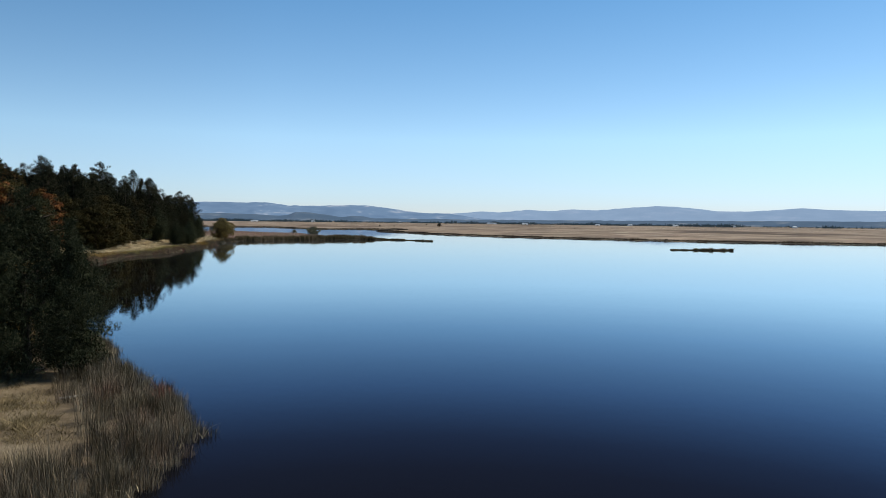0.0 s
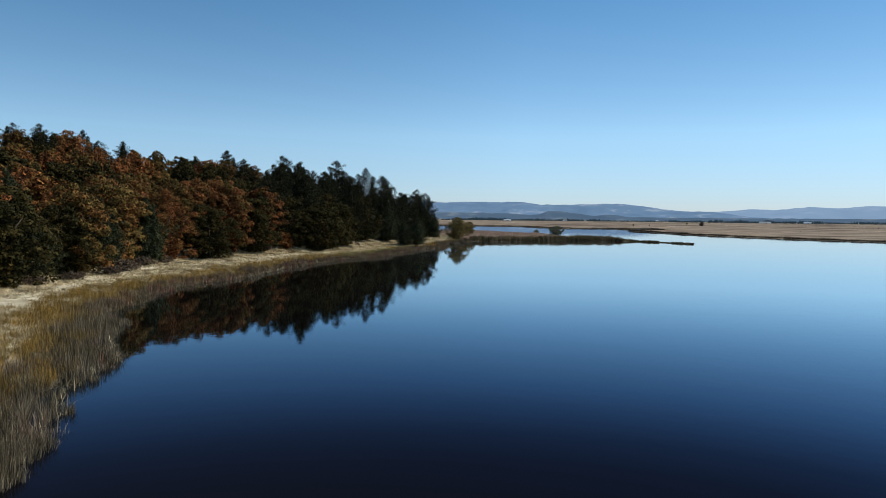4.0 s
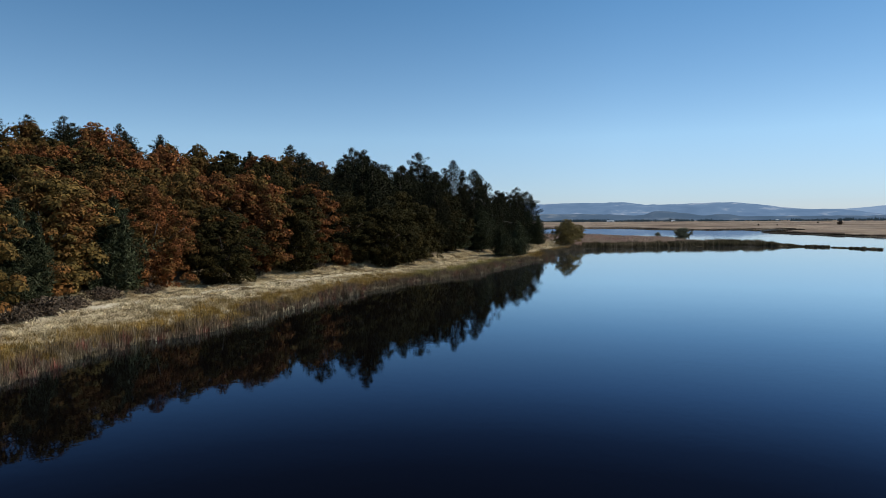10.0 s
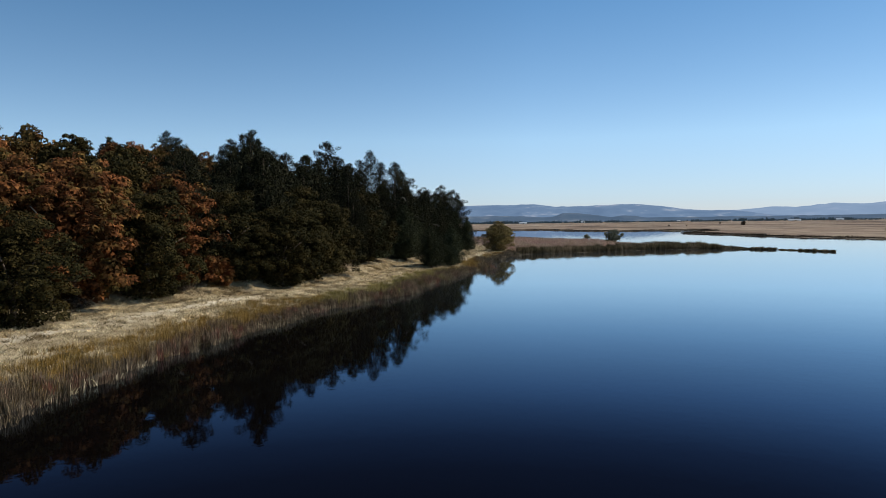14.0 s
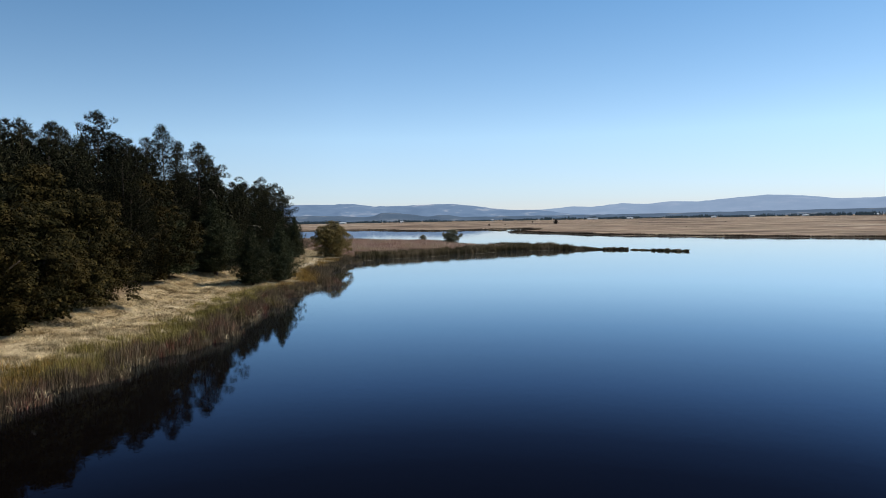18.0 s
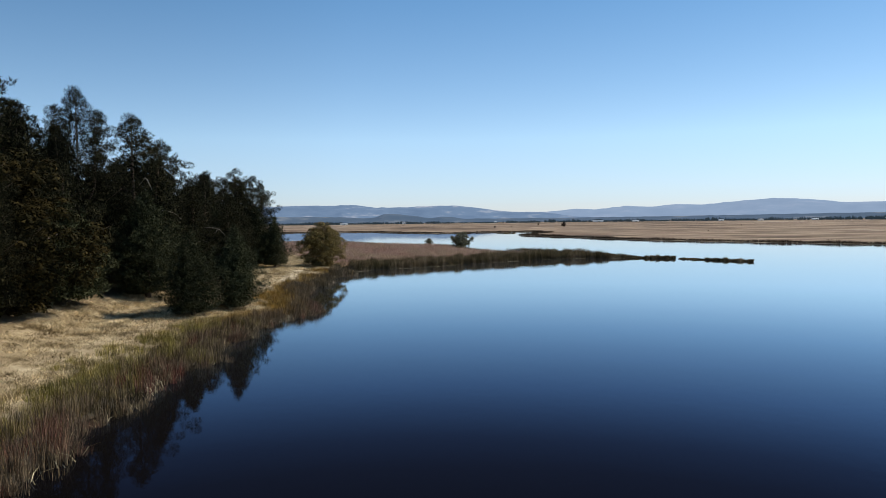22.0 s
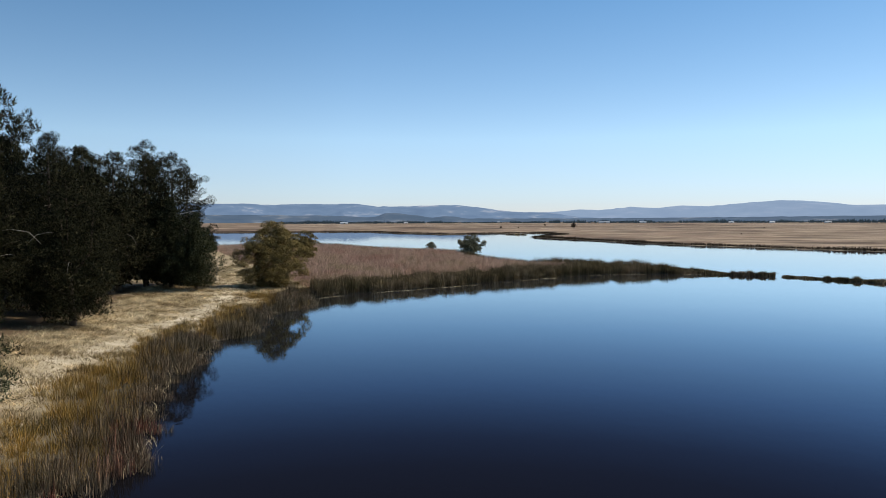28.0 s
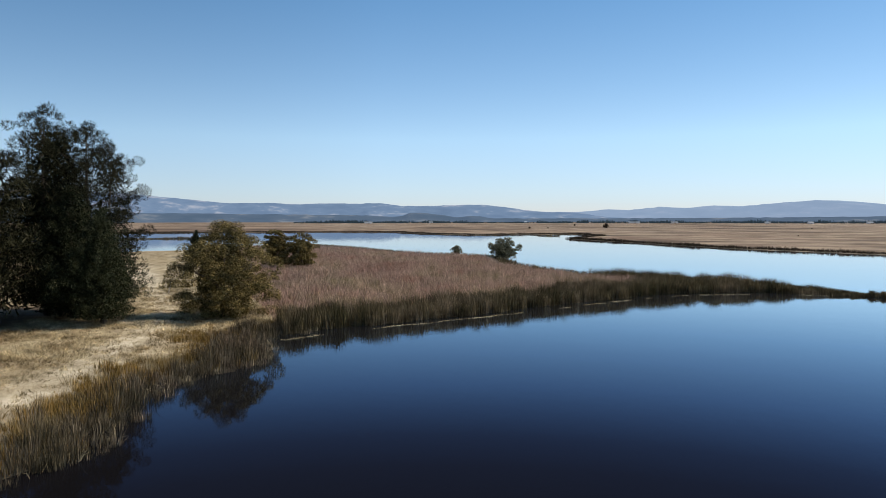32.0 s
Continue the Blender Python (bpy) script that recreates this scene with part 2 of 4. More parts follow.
def ground_material():
    m, n, l = material("ground")

    def attr(name):
        a = n.new("ShaderNodeAttribute")
        a.attribute_name = name
        return a.outputs["Fac"]

    big, mid, fine = noise_node(n, l, 0.05), noise_node(n, l, 0.45, 5.0), noise_node(n, l, 4.0, 6.0, 0.7)
    mud = ramp(n, l, mid, [(0.3, (0.05, 0.042, 0.03)), (0.7, (0.11, 0.09, 0.06))])
    straw = ramp(n, l, mix(n, l, 0.5, mid, fine), [(0.36, (0.14, 0.10, 0.052)), (0.5, (0.33, 0.25, 0.145)), (0.64, (0.53, 0.43, 0.28))])
    # Leaf litter; by the first juniper this colour doubles as its shade.
    litter_and_shade = ramp(n, l, mix(n, l, 0.5, mid, fine), [(0.3, (0.06, 0.045, 0.03)), (0.7, (0.17, 0.115, 0.07))])
    track = ramp(n, l, mix(n, l, 0.5, mid, fine), [(0.38, (0.34, 0.27, 0.17)), (0.62, (0.70, 0.60, 0.45))])
    streak = noise_node(n, l, 0.004, 7.0, 0.68, (1.6, 1.0, 1.0))
    streak2 = noise_node(n, l, 0.0016, 5.0, 0.6, (1.6, 1.0, 1.0))
    plain = ramp(n, l, mix(n, l, 0.5, streak, streak2), [(0.41, (0.10, 0.065, 0.042)), (0.455, (0.21, 0.14, 0.095)), (0.50, (0.36, 0.265, 0.18)), (0.545, (0.24, 0.16, 0.11)), (0.60, (0.50, 0.40, 0.285))])
    strip = noise_node(n, l, 0.03, 6.0, 0.65, (0.45, 1.0, 1.0))
    plain = mix(n, l, 1.0, plain, scaled(n, l, strip, 0.38, 0.62, 0.42, 1.15), "MULTIPLY")
    c = mix(n, l, attr("meadow"), mud, straw)
    c = mix(n, l, attr("litter_and_shade"), c, litter_and_shade)
    c = mix(n, l, attr("track"), c, track)
    c = mix(n, l, attr("plain"), c, plain)
    c = mix(n, l, 1.0, c, scaled(n, l, big, 0.3, 0.7, 0.85, 1.15), "MULTIPLY")
    finish(n, l, c, 0.95, 0.1, fine, 0.12)
    return m


def water_material():
    """Still water: a mirror that fades as one looks down into it, over a peat-dark depth that is paler off the point
    and at the start of the bay.
    """
    m, n, l = material("water")
    swell, ripple = noise_node(n, l, 0.12, 2.0), noise_node(n, l, 1.1, 3.0, 0.6)
    bump = n.new("ShaderNodeBump")
    value(bump, "Strength", 0.6), value(bump, "Distance", 0.014)
    l.new(mix(n, l, 0.35, swell, ripple), bump.inputs["Height"])
    fres, gloss, deep, add, out = (n.new("ShaderNode" + k) for k in ("Fresnel", "BsdfGlossy", "BsdfDiffuse", "AddShader", "OutputMaterial"))
    value(fres, "IOR", 1.333), value(gloss, "Roughness", 0.02)
    place = n.new("ShaderNodeSeparateXYZ")
    l.new(n.new("ShaderNodeNewGeometry").outputs["Position"], place.inputs[0])
    north, south = scaled(n, l, place.outputs["Y"], 185, 260), scaled(n, l, place.outputs["Y"], 85, 45)
    pale_ends = mix(n, l, 1.0, north, south, "LIGHTEN")
    l.new(mix(n, l, pale_ends, (0.0019, 0.0014, 0.0013), (0.0064, 0.0057, 0.0063)), deep.inputs["Color"])
    l.new(bump.outputs[0], fres.inputs["Normal"]), l.new(bump.outputs[0], gloss.inputs["Normal"])
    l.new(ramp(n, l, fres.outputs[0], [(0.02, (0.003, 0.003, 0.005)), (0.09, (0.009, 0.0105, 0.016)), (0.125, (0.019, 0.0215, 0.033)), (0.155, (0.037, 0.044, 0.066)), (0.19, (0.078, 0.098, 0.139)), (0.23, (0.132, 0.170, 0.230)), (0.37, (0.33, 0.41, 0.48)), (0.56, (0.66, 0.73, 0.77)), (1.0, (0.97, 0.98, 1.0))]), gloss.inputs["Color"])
    l.new(gloss.outputs[0], add.inputs[0]), l.new(deep.outputs[0], add.inputs[1]), l.new(add.outputs[0], out.inputs["Surface"])
    return m


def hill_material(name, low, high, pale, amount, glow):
    """Distant forested hills; haze is put into them as bluish colour and glow."""
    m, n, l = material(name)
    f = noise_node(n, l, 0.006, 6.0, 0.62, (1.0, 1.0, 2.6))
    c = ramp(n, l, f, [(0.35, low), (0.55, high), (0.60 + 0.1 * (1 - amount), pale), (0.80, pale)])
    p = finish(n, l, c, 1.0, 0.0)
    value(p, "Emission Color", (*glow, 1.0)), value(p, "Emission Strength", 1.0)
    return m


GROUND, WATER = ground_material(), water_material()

# ---- geometry helpers ----
rng = np.random.default_rng(7)


def mesh_from(name, verts, faces_flat, sizes, mat, smooth=False):
    me = bpy.data.meshes.new(name)
    me.vertices.add(len(verts))
    me.vertices.foreach_set("co", np.asarray(verts, np.float32).ravel())
    me.loops.add(len(faces_flat))
    me.loops.foreach_set("vertex_index", np.asarray(faces_flat, np.int32))
    me.polygons.add(len(sizes))
    starts = np.concatenate([[0], np.cumsum(sizes)[:-1]]).astype(np.int32)
    me.polygons.foreach_set("loop_start", starts)
    if smooth:
        me.polygons.foreach_set("use_smooth", np.ones(len(sizes), bool))
    me.update(calc_edges=True)
    if mat:
        me.materials.append(mat)
    return me


def lattice(x, y, cell, seed):
    """Smooth random values, 0 to 1, over the plan."""
    table = np.random.default_rng(seed).random((256, 256))
    u, v = np.asarray(x) / cell + 1000.0, np.asarray(y) / cell + 1000.0
    i, j = np.floor(u).astype(int), np.floor(v).astype(int)
    a, b = u - i, v - j
    a, b = a * a * (3 - 2 * a), b * b * (3 - 2 * b)
    t = lambda p, q: table[p % 256, q % 256]
    return (t(i, j) * (1 - a) + t(i + 1, j) * a) * (1 - b) + (t(i, j + 1) * (1 - a) + t(i + 1, j + 1) * a) * b


def smooth(a, b, v):
    t = np.clip((v - a) / (b - a), 0, 1)
    return t * t * (3 - 2 * t)


def part(name, me, parent, label=""):
    ob = new(name, me)
    ob.parent = parent
    return tagged(ob, label)


def part_bm(name, bm, mat, parent, label=""):
    me = bpy.data.meshes.new(name)
    bm.to_mesh(me)
    bm.free()
    me.materials.append(mat)
    return part(name, me, parent, label)


# ---- plan of land and water ----
BAY_SHORE = [(-60, -260), (-34, -90), (-18, -20), (-12.5, 10), (-11.6, 22), (-12.2, 29), (-11.6, 34.5), (-12.6, 37), (-16, 42), (-21, 48), (-26, 54.5), (-30.8, 61.5), (-34, 64.6),
             (-38, 68.4), (-41, 73), (-45.2, 79.2), (-51, 83.7), (-56, 88.8), (-57.8, 91.5), (-62.5, 94), (-66.6, 97.2), (-68.4, 100.5), (-70.4, 106.6)]
WOOD_SHORE = [(-75.2, 111.6), (-77, 117), (-79.4, 122.8), (-81, 129), (-80.3, 134), (-81.2, 140), (-82, 146), (-85.2, 154.5), (-86.4, 161), (-88.2, 169), (-89.2, 177), (-90.2, 187),
              (-91.9, 192), (-92.1, 198), (-90.5, 202), (-91.5, 208.5), (-90, 212), (-89, 219.5), (-90.5, 224), (-91.9, 227.5), (-91.2, 230.5), (-93.2, 235), (-94, 241.6)]
POINT_SHORE = [(-92.2, 243.4), (-91.6, 245.6), (-94.8, 249.6), (-95.5, 253), (-94.4, 256), (-96, 260), (-96.5, 265.7), (-95.4, 269.6), (-92.7, 275.6), (-94, 279), (-97.6, 284.6), (-100.4, 290),
               (-102, 297.5), (-103.3, 303.5), (-104.3, 307.9), (-102.8, 311), (-103.8, 314.5), (-105.2, 319.5), (-107.3, 326), (-107, 329.5), (-105.4, 333), (-104.4, 336.3), (-105.8, 341), (-108.6, 346.8)]
NEAR_SHORE = BAY_SHORE + WOOD_SHORE + POINT_SHORE
SPIT = [(-104, 352.6), (-90, 366), (-76, 381), (-61, 395), (-46, 399), (-34, 397), (-27, 395), (-23.5, 394), (-25, 398.5), (-36, 405), (-57, 413), (-72, 430),
        (-89, 458), (-96, 496), (-110, 505), (-128, 512), (-163, 556), (-196, 588), (-214, 560), (-228, 524), (-246, 508), (-310, 478), (-460, 420), (-700, 380), (-700, -260)]
LAND = NEAR_SHORE + SPIT
FAR_LAND = [(-5200, 500), (-900, 690), (-478, 844), (-396, 884), (-319, 922), (-240, 930), (-196, 858), (-140, 806), (-105, 838), (-62, 862), (-48, 790), (-73, 716),
            (-37, 640), (-6, 577), (40, 524), (80, 488), (125, 461), (188, 426), (278, 414), (420, 398), (800, 350), (1600, 250), (5200, 100), (5200, 5200), (-5200, 5200)]


def inland(x, y, ring):
    """Metres from the ring's edge, positive inside."""
    x, y = np.asarray(x, float), np.asarray(y, float)
    best, inside = np.full(x.shape, 1e18), np.zeros(x.shape, bool)
    for (ax, ay), (bx, by) in zip(ring, ring[1:] + ring[:1]):
        dx, dy = bx - ax, by - ay
        t = np.clip(((x - ax) * dx + (y - ay) * dy) / (dx * dx + dy * dy), 0, 1)
        best = np.minimum(best, (x - ax - t * dx) ** 2 + (y - ay - t * dy) ** 2)
        crosses = ((ay > y) != (by > y)) & (x < (bx - ax) * (y - ay) / (by - ay + 1e-12) + ax)
        inside ^= crosses
    return np.where(inside, 1, -1) * np.sqrt(best)


def along(x, y, line):
    x, y = np.asarray(x, float), np.asarray(y, float)
    best = np.full(x.shape, 1e18)
    for (ax, ay), (bx, by) in zip(line, line[1:]):
        dx, dy = bx - ax, by - ay
        t = np.clip(((x - ax) * dx + (y - ay) * dy) / (dx * dx + dy * dy), 0, 1)
        best = np.minimum(best, (x - ax - t * dx) ** 2 + (y - ay - t * dy) ** 2)
    return np.sqrt(best)


TRACK = [(-70, 70), (-80, 95), (-93, 113), (-104, 132), (-105, 152), (-107, 172), (-108, 190), (-107, 212), (-107, 232), (-107, 250), (-109, 272), (-112, 288),
         (-113.5, 302), (-115, 318), (-118.5, 336), (-125, 353), (-150, 388), (-185, 435)]
FOREST = [(-95, 40), (-88, 85), (-93, 98), (-101, 112), (-109, 132), (-115, 150), (-119, 166), (-121, 183), (-117.5, 205), (-114, 220), (-112.5, 236), (-116.5, 251),
          (-121, 268), (-122, 300), (-126, 320), (-134, 338), (-140, 362), (-165, 362), (-230, 330), (-330, 260), (-380, 100), (-300, 20)]


def rise(x, y):
    """Height of the ground over the water."""
    d = inland(x, y, LAND)
    f = inland(x, y, FOREST)
    hill = np.clip(f + 4, 0, 95) * 0.305 * (1 - smooth(255, 345, np.asarray(y, float))) * smooth(20, 70, np.asarray(y, float) + 0 * f) * (1 - 0.10 * smooth(195, 155, np.asarray(y, float)))
    low = np.where(np.asarray(y) > 352, 0.45, 1.0)
    bank = np.where(d > 0, -0.30 + 0.35 * smooth(0, 3.2, d) + 0.42 * smooth(2, 9, d) + 0.65 * smooth(6, 18, d) * low, np.maximum(-1.2, d * 0.25) - 0.12)
    far = inland(x, y, FAR_LAND)
    bank = np.where(far > 0, 0.25 + 0.45 * smooth(0, 12, far), bank)
    bank = np.where((d <= 0) & (far <= 0), np.minimum(bank, -0.15), bank)
    lumps = (lattice(x, y, 5.0, 3) - 0.5) * 0.25 * smooth(4, 14, d)
    return bank + hill + lumps + (lattice(x, y, 38.0, 4) - 0.5) * 3.0 * smooth(8, 40, f)


def ground_sheet():
    def axis(knots):
        out = [np.arange(a, b, s) for a, b, s in knots]
        return np.concatenate(out)

    xs = axis([(-4900, -900, 400), (-900, -300, 40), (-300, -170, 6), (-170, 0, 1.8), (0, 140, 10), (140, 500, 30), (500, 4901, 400)])
    ys = axis([(-1600, -200, 200), (-200, 10, 15), (10, 420, 1.8), (420, 620, 6), (620, 960, 15), (960, 2000, 80), (2000, 4901, 300)])
    gx, gy = np.meshgrid(xs, ys)
    px, py = gx.ravel(), gy.ravel()
    pz = rise(px, py)
    v = np.stack([px, py, pz], 1)
    nx, ny = len(xs), len(ys)
    i = (np.arange(ny - 1)[:, None] * nx + np.arange(nx - 1)[None]).ravel()
    faces = np.stack([i, i + 1, i + nx + 1, i + nx], 1)
    me = mesh_from("ground", v, faces.ravel(), np.full(len(faces), 4), GROUND, True)
    d, f, far = inland(px, py, LAND), inland(px, py, FOREST), inland(px, py, FAR_LAND)
    t = along(px, py, TRACK)
    wheel = np.exp(-(((t - 0.9) / 0.9) ** 2)) * 0.75 + np.exp(-((t / 4.0) ** 2)) * 0.25
    # The round patch by the first juniper paints in its shade along with litter.
    values = dict(meadow=smooth(4.5, 9.5, d) * (py < 520), litter_and_shade=np.maximum(smooth(-3, 3, f + 5 * (lattice(px, py, 6, 9) - 0.5)), 0.75 * smooth(40, 22, np.hypot(px + 28, py - 38) + 12 * (lattice(px, py, 7, 11) - 0.5))), track=wheel * (d > 3) * (1 - 0.85 * smooth(196, 210, py) * smooth(284, 268, py)), plain=smooth(3, 11, far + 5 * (lattice(px, py, 30, 10) - 0.5)))
    for k, a in values.items():
        me.attributes.new(k, "FLOAT", "POINT").data.foreach_set("value", a.astype(np.float32))
    return tagged(new("ground", me), "shore meadow, wooded slope and marsh plain of dry autumn grass", "ground", kind="structure")


ground_sheet()
bm = bmesh.new()
for x, y in ((-4900, -1600), (4900, -1600), (4900, 2200), (-4900, 2200)):
    bm.verts.new((x, y, 0))
bm.faces.new(bm.verts)
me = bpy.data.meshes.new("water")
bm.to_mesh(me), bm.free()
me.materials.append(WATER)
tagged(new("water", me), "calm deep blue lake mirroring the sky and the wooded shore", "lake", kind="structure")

# ---- distant hills ----
CREST = [(75, 0.020), (55, 0.034), (40, 0.038), (34.8, 0.0363), (30.7, 0.0294), (27.5, 0.0237), (24.2, 0.0246), (21.5, 0.0225), (20, 0.0245), (17, 0.024), (14.8, 0.0248),
         (13.2, 0.0205), (10, 0.021), (8, 0.0225), (6, 0.0222), (4.2, 0.018), (1.5, 0.012), (-1.2, 0.011), (-4, 0.0155), (-5.7, 0.014), (-8, 0.0185), (-10, 0.0163),
         (-12, 0.0198), (-14, 0.0182), (-16.5, 0.0225), (-19.3, 0.0255), (-21.5, 0.0232), (-23.6, 0.0182), (-26, 0.018), (-28, 0.0199), (-29.8, 0.0229), (-31.7, 0.0205),
         (-34, 0.0195), (-45, 0.018), (-75, 0.012)]
FRONT = [(60, 0.012), (36, 0.010), (25, 0.0085), (17, 0.0075), (13.4, 0.0045), (12.3, 0.0114), (11.6, 0.0113), (10.4, 0.0088), (8.4, 0.0038), (7.5, 0.0062), (6.6, 0.0056), (5.6, 0.0025), (3, 0.0024),
         (-10, 0.0026), (-25, 0.0045), (-40, 0.006), (-60, 0.004)]


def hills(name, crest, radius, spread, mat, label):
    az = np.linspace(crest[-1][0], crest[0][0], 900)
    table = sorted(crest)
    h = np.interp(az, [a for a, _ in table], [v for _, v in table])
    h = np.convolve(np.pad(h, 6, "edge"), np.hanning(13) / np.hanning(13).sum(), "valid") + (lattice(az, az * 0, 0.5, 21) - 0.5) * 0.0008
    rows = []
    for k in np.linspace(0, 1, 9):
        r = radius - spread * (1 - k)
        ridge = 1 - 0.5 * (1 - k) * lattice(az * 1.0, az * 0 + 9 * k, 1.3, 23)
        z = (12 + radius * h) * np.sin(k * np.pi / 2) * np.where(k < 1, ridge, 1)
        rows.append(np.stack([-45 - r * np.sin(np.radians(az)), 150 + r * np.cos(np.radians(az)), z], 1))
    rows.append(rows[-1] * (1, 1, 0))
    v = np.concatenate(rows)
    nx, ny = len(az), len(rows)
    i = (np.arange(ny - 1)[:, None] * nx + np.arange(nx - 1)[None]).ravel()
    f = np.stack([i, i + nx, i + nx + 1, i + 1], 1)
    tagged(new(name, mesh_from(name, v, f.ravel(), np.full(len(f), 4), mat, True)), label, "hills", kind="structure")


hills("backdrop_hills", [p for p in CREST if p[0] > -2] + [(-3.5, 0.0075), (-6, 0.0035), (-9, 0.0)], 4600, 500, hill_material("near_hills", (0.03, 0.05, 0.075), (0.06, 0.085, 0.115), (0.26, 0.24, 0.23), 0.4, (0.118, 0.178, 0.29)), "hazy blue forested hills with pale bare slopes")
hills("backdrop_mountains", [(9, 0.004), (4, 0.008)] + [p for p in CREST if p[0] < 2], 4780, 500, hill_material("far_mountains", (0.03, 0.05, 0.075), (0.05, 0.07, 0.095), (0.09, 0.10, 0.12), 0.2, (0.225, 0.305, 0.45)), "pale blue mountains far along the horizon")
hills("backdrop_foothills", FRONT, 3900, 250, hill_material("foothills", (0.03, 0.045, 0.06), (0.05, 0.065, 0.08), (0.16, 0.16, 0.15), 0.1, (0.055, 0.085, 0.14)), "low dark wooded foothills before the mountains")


# ---- foliage ----
def leaves(centres, out, size, mat, name="crown", flat=1.15, long=1.0, up=0.0, inner=None, spray=0.0):
    """One small blade of foliage at each centre, facing about outwards; inner: centres of the broad sprays deep in the crown."""
    size, thin = np.full(len(centres), 1.0) * size, 1.0
    if inner is not None:
        size = np.concatenate([size, np.full(len(inner), size.mean() * (1.9 if spray else 1.6))])
        centres, out = np.concatenate([centres, inner]), np.concatenate([out, rng.normal(size=inner.shape)])
    k = len(centres)
    nrm = out * flat + rng.normal(size=(k, 3)) * 0.5
    nrm /= np.linalg.norm(nrm, axis=1, keepdims=True) + 1e-9
    a = np.cross(nrm, rng.normal(size=(k, 3)) + (0, 0, up))
    a /= np.linalg.norm(a, axis=1, keepdims=True) + 1e-9
    b = np.cross(nrm, a)
    if up:
        a, b = b, a
    s = (size * rng.uniform(0.6, 1.35, k))[:, None]
    if spray:
        a = out * 0.7 + rng.normal(size=(k, 3)) * 0.45 + (0, 0, spray)
        a /= np.linalg.norm(a, axis=1, keepdims=True) + 1e-9
        b = np.cross(a, rng.normal(size=(k, 3)))
        b /= np.linalg.norm(b, axis=1, keepdims=True) + 1e-9
        long, thin = 1.5, 0.55
    p = [centres - a * s * 0.55 - b * s * 0.30 * thin / long, centres - a * s * 0.35 * long + b * s * 0.62 * thin / long, centres + a * s * 0.75 * long]
    v = np.stack(p, 1).reshape(-1, 3)
    return mesh_from(name, v, np.arange(3 * k), np.full(k, 3), mat)


def tube(points, radii, sides=6):
    v, f = [], []
    for k, (p, r) in enumerate(zip(points, radii)):
        d = Vector(points[min(k + 1, len(points) - 1)]) - Vector(points[max(k - 1, 0)])
        q = d.to_track_quat("Z", "Y")
        for s in range(sides):
            a = 2 * math.pi * s / sides
            v.append(Vector(p) + q @ Vector((r * math.cos(a), r * math.sin(a), 0)))
    for k in range(len(points) - 1):
        for s in range(sides):
            f.append((k * sides + s, k * sides + (s + 1) % sides, (k + 1) * sides + (s + 1) % sides, (k + 1) * sides + s))
    f.append(tuple(range((len(points) - 1) * sides, len(points) * sides)))
    return v, f


def tube_mesh(name, points, radii, mat, sides=6):
    v, f = tube(points, radii, sides)
    return mesh_from(name, [tuple(p) for p in v], [i for q in f for i in q], [len(q) for q in f], mat, True)


def clumps(centres, radii, count, squash=0.75, shell=0.55):
    """Points through lumps of foliage, denser towards each lump's skin, and the way outwards at each."""
    weight = np.asarray(radii) ** 1.4
    pick = rng.choice(len(centres), count, p=weight / weight.sum())
    d = rng.normal(size=(count, 3))
    d /= np.linalg.norm(d, axis=1, keepdims=True)
    r = rng.uniform(shell, 1.05, count) ** 0.7
    pts = np.asarray(centres)[pick] + d * (np.asarray(radii)[pick] * r)[:, None] * (1, 1, squash)
    return pts, d


